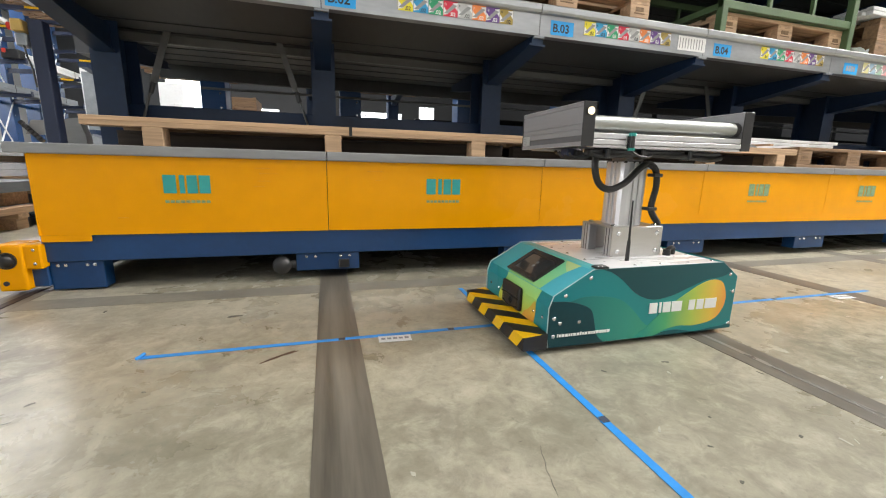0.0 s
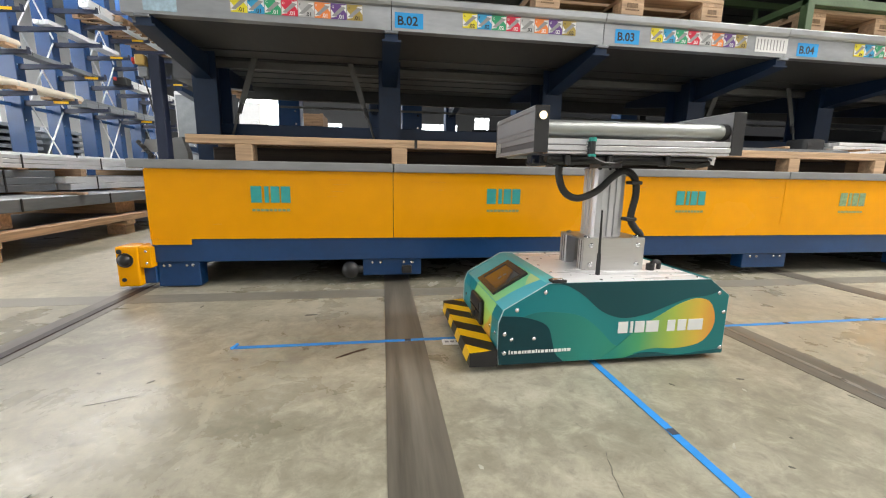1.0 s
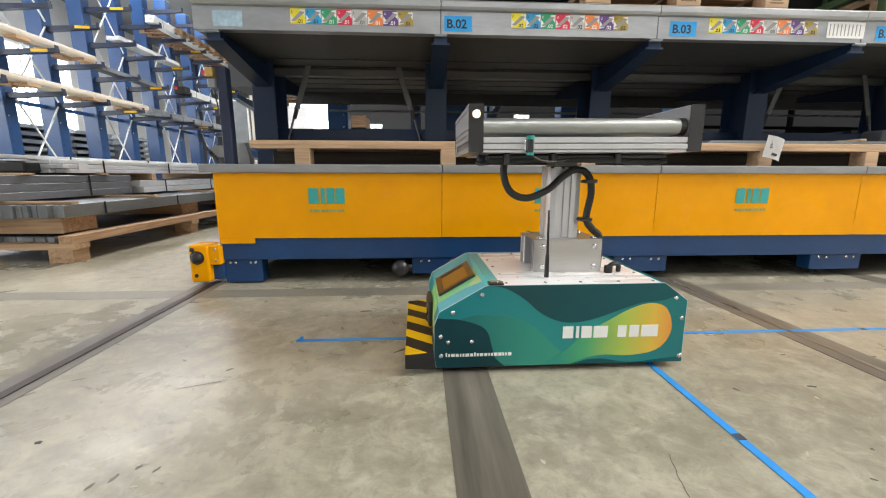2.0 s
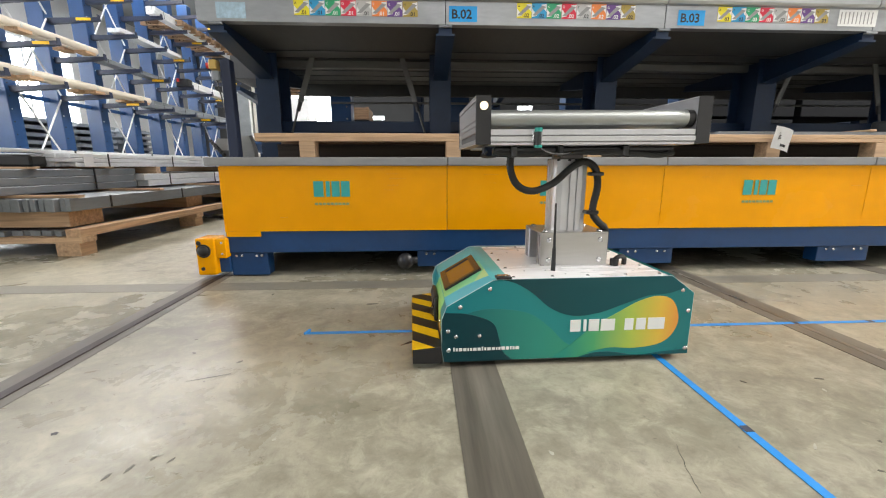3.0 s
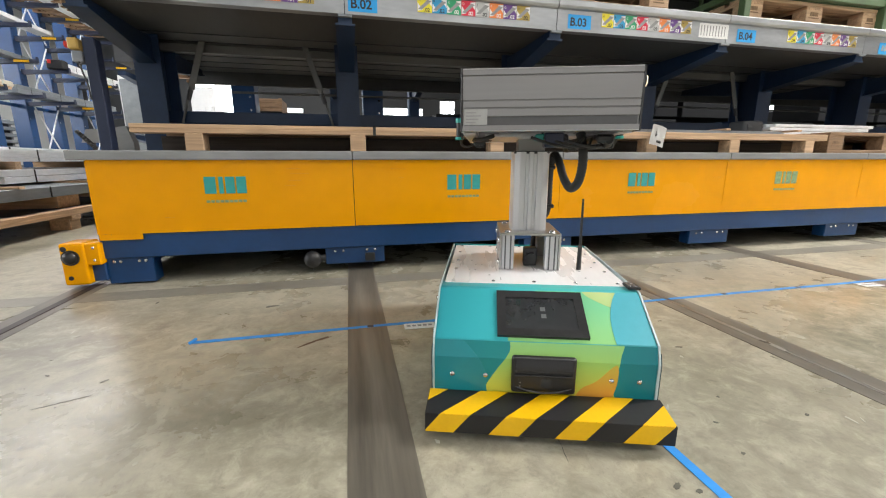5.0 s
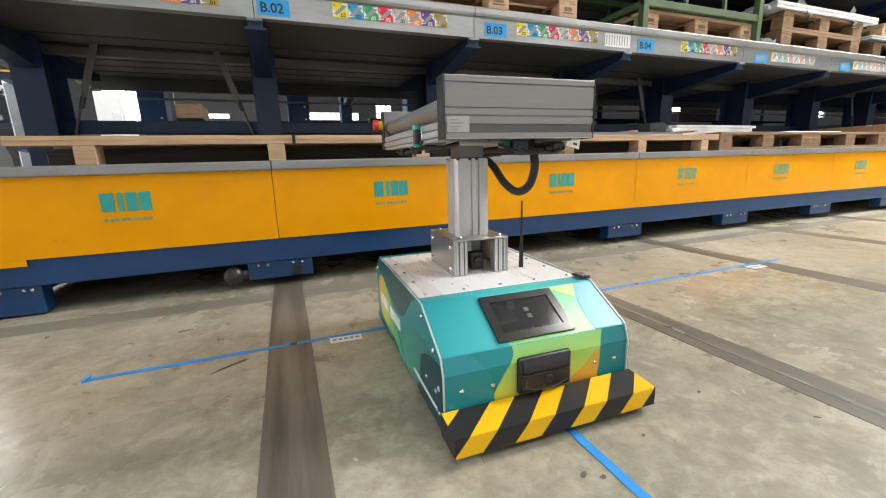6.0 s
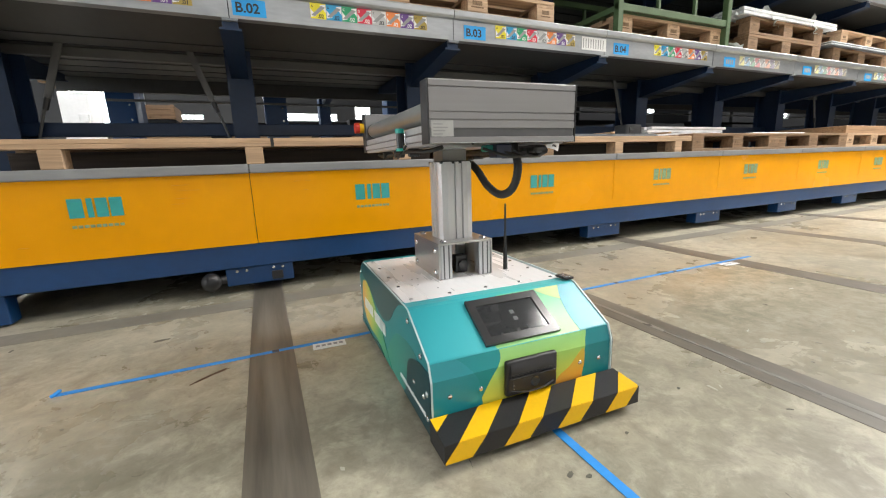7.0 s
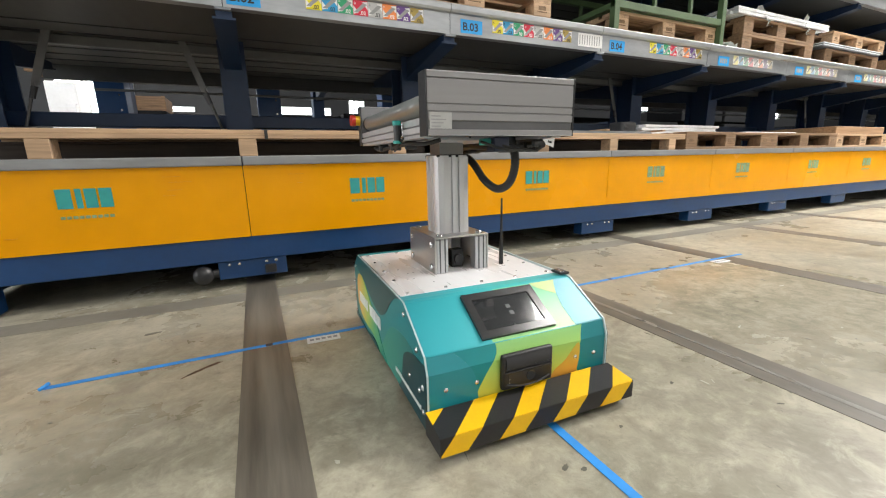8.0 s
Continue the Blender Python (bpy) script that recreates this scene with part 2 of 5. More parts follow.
LED_RED = glow("small_red_led", (1.0, 0.02, 0.02), 3.0)


# ---- mesh helpers ----
def link_mesh(name, bm, mats, parent=None, label="", smooth=False):
    me = bpy.data.meshes.new(name)
    bmesh.ops.recalc_face_normals(bm, faces=bm.faces)
    bm.to_mesh(me)
    bm.free()
    for m in mats if isinstance(mats, (list, tuple)) else [mats]:
        me.materials.append(m)
    if smooth:
        me.shade_smooth()
        me.set_sharp_from_angle(angle=radians(40))
    ob = new(name, me)
    if parent:
        ob.parent = parent
    if label:
        ob["label"] = label
    return ob


def part(name, bm, mat, parent, label="", smooth=False):
    return link_mesh(name, bm, mat, parent, label, smooth)


def box(x0, x1, y0, y1, z0, z1, bevel=0.0, bm=None, seg=1):
    bm2 = bmesh.new()
    r = bmesh.ops.create_cube(bm2, size=1)
    for v in r["verts"]:
        v.co = Vector((x0 if v.co.x < 0 else x1, y0 if v.co.y < 0 else y1, z0 if v.co.z < 0 else z1))
    if bevel:
        bmesh.ops.bevel(bm2, geom=bm2.edges[:], offset=bevel, segments=seg, affect="EDGES", profile=0.6)
    return merge(bm, bm2)


def merge(bm, other):
    if bm is None:
        return other
    me = bpy.data.meshes.new("joined")
    other.to_mesh(me)
    other.free()
    bm.from_mesh(me)
    bpy.data.meshes.remove(me)
    return bm


def prism(outline, axis, d0, d1, bm=None, bevel=0.0):
    """A polygon given in the two other axes (in their order), extruded along axis."""
    bm2 = bmesh.new()

    def at(a, b, d):
        return {"x": (d, a, b), "y": (a, d, b), "z": (a, b, d)}[axis]

    lo = [bm2.verts.new(at(a, b, d0)) for a, b in outline]
    hi = [bm2.verts.new(at(a, b, d1)) for a, b in outline]
    bm2.faces.new(lo)
    bm2.faces.new(hi[::-1])
    k = len(outline)
    for i in range(k):
        bm2.faces.new((lo[i], hi[i], hi[(i + 1) % k], lo[(i + 1) % k]))
    if bevel:
        bmesh.ops.recalc_face_normals(bm2, faces=bm2.faces)
        bmesh.ops.bevel(bm2, geom=bm2.edges[:], offset=bevel, segments=2, affect="EDGES")
    return merge(bm, bm2)


def cyl(p, q, r, seg=16, bm=None, r2=None):
    """A round bar from p to q."""
    bm2 = bmesh.new()
    p, q = Vector(p), Vector(q)
    turn = (q - p).to_track_quat("Z", "Y").to_matrix().to_4x4()
    bmesh.ops.create_cone(bm2, cap_ends=True, segments=seg, radius1=r, radius2=r if r2 is None else r2, depth=(q - p).length,
                          matrix=Matrix.Translation((p + q) / 2) @ turn)
    return merge(bm, bm2)


def dome(p, r, squash=(1, 1, 1), bm=None, seg=10):
    bm2 = bmesh.new()
    bmesh.ops.create_uvsphere(bm2, u_segments=seg, v_segments=max(5, seg // 2), radius=r,
                              matrix=Matrix.Translation(p) @ Matrix.Diagonal((*squash, 1)))
    return merge(bm, bm2)


def spline(points, steps=8):
    """Points along a Catmull-Rom curve."""
    p = [Vector(a) for a in points]
    p = [2 * p[0] - p[1], *p, 2 * p[-1] - p[-2]]
    out = []
    for i in range(1, len(p) - 2):
        for s in range(steps):
            u = s / steps
            out.append(0.5 * (2 * p[i] + (p[i + 1] - p[i - 1]) * u + (2 * p[i - 1] - 5 * p[i] + 4 * p[i + 1] - p[i + 2]) * u * u
                              + (3 * p[i] - p[i - 1] - 3 * p[i + 1] + p[i + 2]) * u ** 3))
    return [*out, p[-2]]


def hose(points, r, seg=10, bm=None, ribs=0.0, steps=8):
    """A round tube along a smooth curve, ribbed like a corrugated conduit where ribs is given."""
    path = spline(points, steps)
    bm2 = bmesh.new()
    rings, side = [], Vector((0, 1, 0))
    for i, c in enumerate(path):
        d = (path[min(i + 1, len(path) - 1)] - path[max(i - 1, 0)]).normalized()
        side = (side - side.dot(d) * d).normalized()
        up = d.cross(side)
        rr = r * (1 + (ribs if i % 2 else -ribs))
        rings.append([bm2.verts.new(c + rr * (math.cos(a) * side + math.sin(a) * up)) for a in (2 * math.pi * k / seg for k in range(seg))])
    for a, b in zip(rings, rings[1:]):
        for k in range(seg):
            bm2.faces.new((a[k], a[(k + 1) % seg], b[(k + 1) % seg], b[k]))
    bm2.faces.new(rings[0][::-1])
    bm2.faces.new(rings[-1])
    return merge(bm, bm2)


def thing(name, label, category, m=None, group="", kind=""):
    ob = new(name)
    ob.empty_display_size = 0.1
    if m is not None:
        ob.matrix_basis = m
    return tagged(ob, label, category, group, kind)


def writing(name, text, size, m, mat, parent, label="", bold=0.0):
    """Flat letters in the built-in font, as a mesh; m is the pose of their lower left corner."""
    cu = bpy.data.curves.new(name, "FONT")
    cu.body, cu.size, cu.extrude, cu.resolution_u, cu.offset = text, size, 0.0002, 3, size * bold
    tmp = bpy.data.objects.new(name, cu)
    me = bpy.data.meshes.new_from_object(tmp)
    bpy.data.objects.remove(tmp)
    bpy.data.curves.remove(cu)
    me.materials.clear()
    me.materials.append(mat)
    ob = new(name, me)
    ob.parent = parent
    ob.matrix_basis = m
    if label:
        ob["label"] = label
    return ob


# ---- hall ----
X0, X1, Y0, Y1, ROOF = -14.0, 22.0, -10.0, 24.0, 7.2
tagged(link_mesh("floor", box(X0, X1, Y0, Y1, -0.2, 0.0), CONCRETE), "grey trowelled concrete warehouse floor with smudges and scuffs", "floor", kind="structure")
tagged(link_mesh("ceiling", box(X0, X1, Y0, Y1, ROOF, ROOF + 0.2), DARKROOF), "dark warehouse roof", "ceiling", kind="structure")
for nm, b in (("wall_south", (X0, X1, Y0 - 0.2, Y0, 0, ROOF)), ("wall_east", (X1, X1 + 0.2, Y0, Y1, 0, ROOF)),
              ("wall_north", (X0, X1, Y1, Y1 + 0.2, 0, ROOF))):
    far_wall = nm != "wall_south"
    tagged(link_mesh(nm, box(*b), DARK_GREY if far_wall else WALL), "far warehouse wall coloured dark for gloom, with small windows" if far_wall else "pale clad warehouse wall", "wall", kind="structure")


def window(name, x0, x1, y0, y1, z0, z1, bars):
    """A window in a wall along x (y0 == y1) or along y: frame, mullions and a bright pane."""
    w = thing(name, "bright industrial window with slim metal frame", "window", kind="structure")
    along_x = y0 == y1
    a0, a1 = (x0, x1) if along_x else (y0, y1)
    c = y0 if along_x else x0

    def bx(p, q, r, s, d):
        return box(p, q, c - d, c + d, r, s) if along_x else box(c - d, c + d, p, q, r, s)

    part("pane", bx(a0, a1, z0, z1, 0.01), WINDOW, w)
    for i in range(bars + 1):
        u = a0 + (a1 - a0) * i / bars
        part("mullion", bx(u - 0.028, u + 0.028, z0, z1, 0.05), WALL, w)
    for z in (z0, (z0 + z1) / 2, z1):
        part("transom", bx(a0, a1, z - 0.024, z + 0.024, 0.045), WALL, w)
    return w


wall_w = None
for i, (y0, y1, z0, z1) in enumerate(((Y0, Y1, 0, 2.3), (Y0, Y1, 5.0, ROOF), (Y0, -4, 2.3, 5.0), (-0.5, 2.5, 2.3, 5.0), (6.0, 11.6, 2.3, 5.0), (15.5, Y1, 2.3, 5.0))):
    wall_w = box(X0 - 0.2, X0, y0, y1, z0, z1, bm=wall_w)
tagged(link_mesh("wall_west", wall_w, WALL), "pale clad warehouse wall with window openings", "wall", kind="structure")
for i, (a, b) in enumerate(((-4, -0.5), (2.5, 6.0), (11.6, 15.5))):
    window(f"window_{i + 1}", X0 - 0.1, X0 - 0.1, a, b, 2.3, 5.0, 4)
for i, (a, b, z0, z1) in enumerate(((-8.1, -5.05, 3.0, 4.95), (-3.7, -2.49, 3.42, 3.66), (1.35, 4.7, 3.4, 3.82), (5.84, 6.8, 3.3, 4.32))):
    window(f"window_{i + 4}", a, b, Y1 - 0.03, Y1 - 0.03, z0, z1, 3)
for i, (a, b, z0, z1) in enumerate(((15.4, 16.6, 3.15, 3.5), (8.6, 9.4, 2.1, 2.35), (7.2, 7.6, 1.8, 2.0))):
    window(f"window_{i + 8}", X1 - 0.03, X1 - 0.03, a, b, z0, z1, 2)

# grouted rail strips across the aisle, the bare rail beside the rack's end, and a darker band along the rack
for i, (a, b) in enumerate(((-0.052, 0.088), (1.25, 1.385), (2.46, 2.6), (3.7, 3.84), (4.9, 5.04), (6.1, 6.24))):
    st = link_mesh("trim", box(a, b, -6.0, 3.0, -0.01, 0.0015), STRIP if i == 0 else STRIP_PALE)
    tagged(st, "dark worn grout strip over a buried floor rail", "floor strip", kind="structure")
tagged(link_mesh("trim", box(1.303, 1.322, -6.0, 0.0, -0.01, 0.0022), material("polished_steel_trace", (0.3, 0.29, 0.26), 0.28, 0.4, 0.3, 4, 0.1, 40, (0.15, 0.14, 0.12), 0.5, stretch=(1, 0.3, 1))), "pale worn trace of a rail in the grout", "floor rail", kind="structure")
tagged(link_mesh("trim", box(-1.335, -1.205, -6, 9, -0.01, 0.0012), STRIP_PALE), "dark worn strip beside a floor rail", "floor strip", kind="structure")
tagged(link_mesh("trim", box(-1.275, -1.243, -6, 9, -0.01, 0.004), RAIL), "rusty steel rail set flush in the floor", "floor rail", kind="structure")
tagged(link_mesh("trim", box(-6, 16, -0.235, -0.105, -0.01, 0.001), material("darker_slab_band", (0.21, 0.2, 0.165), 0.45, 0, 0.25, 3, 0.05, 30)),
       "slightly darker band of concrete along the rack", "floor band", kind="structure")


FLOOR = bpy.data.objects["floor"]
OIL = material("dark_floor_stain", (0.1, 0.095, 0.075), 0.45, 0, 0.3, 30)
RUST = material("rust_brown_scrape", (0.13, 0.075, 0.045), 0.6, 0, 0.4, 40)
CHALK = material("pale_worn_patch", (0.45, 0.44, 0.37), 0.5, 0, 0.2, 25)


def stain(x, y, length, width, turn, mt, seed):
    """A thin uneven patch on the slab."""
    bm = bmesh.new()
    k = 22
    ring = []
    for i in range(k):
        a = 2 * math.pi * i / k
        r = 1 + 0.55 * noise.noise((math.cos(a) * 1.6 + seed * 7.3, math.sin(a) * 1.6, seed))
        u, v = math.cos(a) * length / 2 * r, math.sin(a) * width / 2 * r
        c, s = math.cos(radians(turn)), math.sin(radians(turn))
        ring.append((x + u * c - v * s, y + u * s + v * c))
    part("stain", prism(ring, "z", 0.0001, 0.0007), mt, FLOOR)


for k, (x, y, ln, wd, tn_, mt) in enumerate((
        (-0.16, -0.86, 0.09, 0.010, 35, RUST), (-0.14, -0.85, 0.07, 0.008, 25, RUST), (-0.19, -0.88, 0.05, 0.008, 40, RUST), (-0.36, -0.47, 0.06, 0.02, 15, OIL),
        (-0.75, -1.08, 0.1, 0.004, 20, OIL), (-0.71, -0.99, 0.025, 0.008, 50, OIL), (-0.73, -1.44, 0.022, 0.008, 80, OIL), (-0.70, -1.41, 0.02, 0.007, 70, OIL),
        (-0.76, -1.46, 0.02, 0.007, 80, OIL), (-0.66, -1.42, 0.018, 0.006, 60, OIL), (-0.98, -1.32, 0.014, 0.011, 0, INK), (0.75, -1.62, 0.01, 0.008, 0, OIL),
        (0.55, -1.66, 0.018, 0.01, 30, OIL), (0.58, -1.68, 0.014, 0.009, 10, OIL), (1.02, -1.55, 0.013, 0.008, 40, OIL), (-0.02, -1.2, 0.008, 0.003, 0, CHALK),
        (0.02, -1.27, 0.014, 0.003, 20, CHALK), (0.05, -1.05, 0.009, 0.004, 60, CHALK))):
    stain(x, y, ln, wd, tn_, mt, k + 1)

crack = [(0.422, -1.426), (0.411, -1.451), (0.406, -1.476), (0.396, -1.495), (0.394, -1.515), (0.388, -1.533), (0.386, -1.548), (0.383, -1.56)]
for k, ((xa, ya), (xb, yb)) in enumerate(zip(crack, crack[1:])):
    stain((xa + xb) / 2, (ya + yb) / 2, math.hypot(xb - xa, yb - ya) * 1.05, 0.0008 + 0.0005 * (k % 3), math.degrees(math.atan2(yb - ya, xb - xa)), OIL, 40 + k)
for k in range(70):
    x, y = random.uniform(-1.2, 2.6), random.uniform(-1.9, -0.3)
    stain(x, y, random.uniform(0.006, 0.03), random.uniform(0.003, 0.009), random.uniform(0, 180), random.choice((OIL, OIL, CHALK)), 60 + k)

# ---- floor tape and tags ----
def tape_run(x0, x1, y0, y1, label, cuts):
    t = thing("floor_tape", label, "tape", kind="")
    along = x1 - x0 > y1 - y0
    marks = sorted(cuts)
    ends = [x0 if along else y0, *marks, x1 if along else y1]
    for a, b in zip(ends, ends[1:]):
        j = random.uniform(-0.002, 0.002)
        bm = box(a, b - 0.003, y0 + j, y1 + j, 0.0005, 0.0022, 0.0004) if along else box(x0 + j, x1 + j, a, b - 0.003, 0.0005, 0.0022, 0.0004)
        part("strip", bm, TAPE, t)
    for m in marks:
        bm = box(m - 0.012, m + 0.01, y0 + 0.001, y1 - 0.001, 0.002, 0.0032) if along else box(x0 + 0.001, x1 - 0.001, m - 0.012, m + 0.01, 0.002, 0.0032)
        part("overlap", bm, TAPE_DARK, t, "dark overlap of two tape ends")
    return t


run_x = tape_run(-0.56, 2.72, -0.790, -0.771, "long blue adhesive guide tape stuck on concrete", (0.03, 0.42, 1.62, 2.05))
part("curled_end", hose([(-0.565, -0.797, 0.006), (-0.55, -0.781, 0.012), (-0.556, -0.768, 0.008)], 0.0048, 8), TAPE, run_x, "crumpled blue tape end")
tape_run(0.604, 0.626, -3.4, -0.30, "blue adhesive guide tape leading away from the rack", (-1.385,))
for cx, cy in ((0.206, -0.815), (2.44, -0.83)):
    tag = thing("floor_tag", "white paper tag with printed code squares on floor", "label", pose(cx, cy, 0.0012, 0, 0, -3), group="floor tags")
    part("paper", box(-0.056, 0.056, -0.024, 0.024, 0, 0.0012), PAPER, tag)
    for k in range(5):
        part("code_bar", box(-0.047 + 0.02 * k, -0.033 + 0.02 * k, -0.006, 0.008, 0.0012, 0.0018), INK_GREY, tag)


# ---- the mobile rack ----
BAY, N = 1.2, 11
END = BAY * N
base = thing("mobile_rack_base", "blue and yellow mobile rack chassis with grey deck edge", "rack base")
for i in range(N + 1):
    a, b = (-1.19, -0.0015) if i == 0 else (BAY * (i - 1) + 0.0015, BAY * i - 0.0015)
    lo = 0.256
    bow = 0.004 if i % 2 else 0.002
    bm = bmesh.new()
    cols, rows_ = 13, 5
    grid = [[bm.verts.new((a + (b - a) * u / (cols - 1), 0.004 - bow * math.sin(math.pi * u / (cols - 1)) * math.sin(math.pi * (0.2 + 0.8 * w / (rows_ - 1))) + (0.006 if u == 0 and w == 0 else 0), lo + (0.603 - lo) * w / (rows_ - 1))) for u in range(cols)] for w in range(rows_)]
    back = [[bm.verts.new((v.co.x, v.co.y + 0.004, v.co.z)) for v in r] for r in grid]
    for w in range(rows_ - 1):
        for u in range(cols - 1):
            bm.faces.new((grid[w][u], grid[w][u + 1], grid[w + 1][u + 1], grid[w + 1][u]))
            bm.faces.new((back[w][u + 1], back[w][u], back[w + 1][u], back[w + 1][u + 1]))
    rim = [*grid[0], *[r[-1] for r in grid[1:]], *grid[-1][-2::-1], *[r[0] for r in grid[-2:0:-1]]]
    rimb = [*back[0], *[r[-1] for r in back[1:]], *back[-1][-2::-1], *[r[0] for r in back[-2:0:-1]]]
    for k in range(len(rim)):
        bm.faces.new((rim[k], rimb[k], rimb[(k + 1) % len(rim)], rim[(k + 1) % len(rim)]))
    p = part("panel", bm, YELLOW, base, "glossy yellow sheet panel", True)
part("panel_foot", box(-1.19, -1.009, 0.002, 0.006, 0.228, 0.256), YELLOW, base, "lower yellow corner of the end panel")
part("end_panel", box(-1.196, -1.190, 0.004, 1.9, 0.256, 0.6), YELLOW, base)
# Unseen end plate added to keep light out from under the chassis.
part("end_light_stop", box(-1.18, -1.17, 0.12, 1.9, 0.015, 0.2), DARK_BLUE, base)
part("chassis_beam", box(-1.2, END, 0.012, 0.1, 0.136, 0.258, 0.004), BLUE, base, "dark blue steel beam")
part("chassis_floor", box(-1.18, END, 0.1, 1.95, 0.2, 0.24), DARK_BLUE, base)
# Beam carried down to the floor to block light from behind.
part("rear_beam_blind", box(-1.2, END, 1.9, 1.98, 0.015, 0.6), DARK_BLUE, base)
for i in range(N):
    a = -1.262 if i == 0 else BAY * (i - 1)
    a2 = a + 0.003
    b = BAY * (1 + i - 1) if i else 0.0
    part("deck_edge", box(a2, (b if i < N else END), -0.014, 0.03, 0.603, 0.647, 0.006, seg=2), GREY_EDGE, base, "grey steel edge profile")
    part("deck_sheet", box(a2, b, 0.03, 1.95, 0.63, 0.645), GREY_EDGE, base)
for i in range(7):
    x0 = -1.19 if i == 0 else (-0.166 if i == 1 else BAY * (i - 1) - 0.205)
    x1 = x0 + (0.2 if i == 0 else 0.318)
    foot = part("foot", box(x0, x1, 0.024, 0.11, 0.008 if i == 0 else 0.045, 0.136, 0.003), BLUE, base, "blue wheel bracket plate")
    for u in (0.16, 0.3, 0.7, 0.84):
        part("bolt", dome((x0 + (x1 - x0) * u, 0.022, 0.118), 0.008, (1, 0.6, 1)), BOLT, foot)
part("led", dome((0.068, 0.02, 0.079), 0.006), LED_RED, base, "tiny red indicator light")
part("led_housing", box(0.045, 0.1, 0.014, 0.03, 0.055, 0.1, 0.004), BLACK, base)
part("sensor", dome((-0.232, 0.012, 0.081), 0.046, (1, 0.8, 1), seg=20), BLACK, base, "round black sensor head", True)
part("sensor_neck", cyl((-0.19, 0.03, 0.081), (-0.165, 0.03, 0.081), 0.022), BLACK, base)

corner = thing("corner_bumper", "yellow steel corner box with black stop button", "bumper")
part("housing", box(-1.345, -1.245, -0.03, 0.1, 0.024, 0.225, 0.012, seg=3), YELLOW, corner, "", True)
part("bracket", box(-1.25, -1.187, -0.022, 0.06, 0.115, 0.222, 0.006), YELLOW, corner)
part("button", dome((-1.302, -0.036, 0.158), 0.03, (1, 0.7, 1), seg=20), BLACK, corner, "round black rubber button", True)
part("button_ring", cyl((-1.302, -0.028, 0.158), (-1.302, -0.037, 0.158), 0.036, 20), BLACK, corner)
part("plug", cyl((-1.325, -0.029, 0.2), (-1.325, -0.034, 0.2), 0.012), INK, corner)
part("plug", cyl((-1.315, -0.029, 0.06), (-1.315, -0.034, 0.06), 0.01), INK, corner)
for z in (0.14, 0.2):
    part("bolt", dome((-1.212, -0.022, z), 0.007, (1, 0.5, 1)), BOLT, corner)
part("leg", box(-1.25, -1.19, 0.01, 0.09, 0.03, 0.136, 0.004), BLUE, corner)


def shape_mark(x, k):
    """A printed firm mark on the panel: four teal blocks and a thin line under them."""
    m = thing("printed_mark", "faded teal printed block mark on yellow panel", "printed mark", pose(x, -0.0008, 0.441), group="panel marks")
    w = 0.19
    for a, b in ((0, 0.27), (0.34, 0.45), (0.5, 0.72), (0.76, 1.0)):
        part("mark_block", box(a * w, b * w, 0, 0.0012, 0.0, 0.082), TEAL_PRINT if k < 3 else TEAL_FADED, m)
    for j in range(9):
        part("mark_bar", box(0.002 + j * 0.0208, 0.018 + j * 0.0208, 0.0002, 0.0012, -0.044, -0.032), TEAL_FADED, m)


for k, x in enumerate((-0.711, 0.51, 1.663, 2.812, 3.945, 5.15, 6.3, 7.5, 8.7, 9.9)):
    shape_mark(x, k)

SCRAPE = material("scraped_yellow_edge", (0.68, 0.29, 0.002), 0.5, 0, 0.3, 60)
for x, z, ln in ((-0.33, 0.56, 0.07), (-0.31, 0.535, 0.09), (-0.32, 0.5, 0.06), (-0.34, 0.475, 0.05), (0.2, 0.555, 0.08), (0.24, 0.51, 0.03), (1.42, 0.54, 0.05), (2.3, 0.49, 0.06), (-0.9, 0.33, 0.04)):
    part("scrape", box(x, x + ln, -0.0006, 0.004, z, z + 0.0013), SCRAPE, base, "shallow scrape in yellow lacquer")

STAY = material("dull_zinc_stay", (0.13, 0.135, 0.135), 0.5, 0.3, 0.2, 4, 0.05, 40, stretch=(0.3, 1, 1))
frame_rack = thing("cantilever_rack", "dark blue double-sided cantilever rack frame", "rack")
CY = 0.95
for i in range(N + 1):
    x = -1.2 + BAY * i
    h, d, w, f = 0.075, 0.13, 0.005, 0.013
    col = part("column", prism([(x - h, CY - d), (x + h, CY - d), (x + h, CY - d + f), (x + w, CY - d + f), (x + w, CY + d - f), (x + h, CY + d - f), (x + h, CY + d), (x - h, CY + d), (x - h, CY + d - f), (x - w, CY + d - f), (x - w, CY - d + f), (x - h, CY - d + f)], "z", 0.645, 4.2), SHADED_BLUE, frame_rack)
    for k in range(7):
        part("bolt_hole", cyl((x - 0.04, CY - 0.133, 0.8 + 0.4 * k), (x - 0.04, CY - 0.1285, 0.8 + 0.4 * k), 0.008, 8), BOLT, col)
    for z in (0.0, 0.77):
        for s in (-1, 1):
            y_in, y_tip = CY + s * 0.125, CY + s * 0.785
            arm = part("arm", prism([(y_in, 1.34 + z), (y_tip, 1.34 + z), (y_tip, 1.3 + z), (y_in, 1.19 + z)], "x", x - 0.035, x + 0.035), SHADED_BLUE, frame_rack)
            part("flange", prism([(y_in, 1.19 + z), (y_tip, 1.29 + z), (y_tip, 1.3 + z), (y_in, 1.2 + z)], "x", x - 0.05, x + 0.05), SHADED_BLUE, arm)
            if s < 0:
                part("clip_plate", box(x - 0.035, x + 0.035, 0.146, 0.164, 1.326 + z, 1.338 + z, 0.002), BAR_STEEL, arm, "grey shelf clip")
part("rear_stay", box(-1.2, END, CY + 0.02, CY + 0.08, 0.85, 0.93, 0.004), SHADED_BLUE, frame_rack)
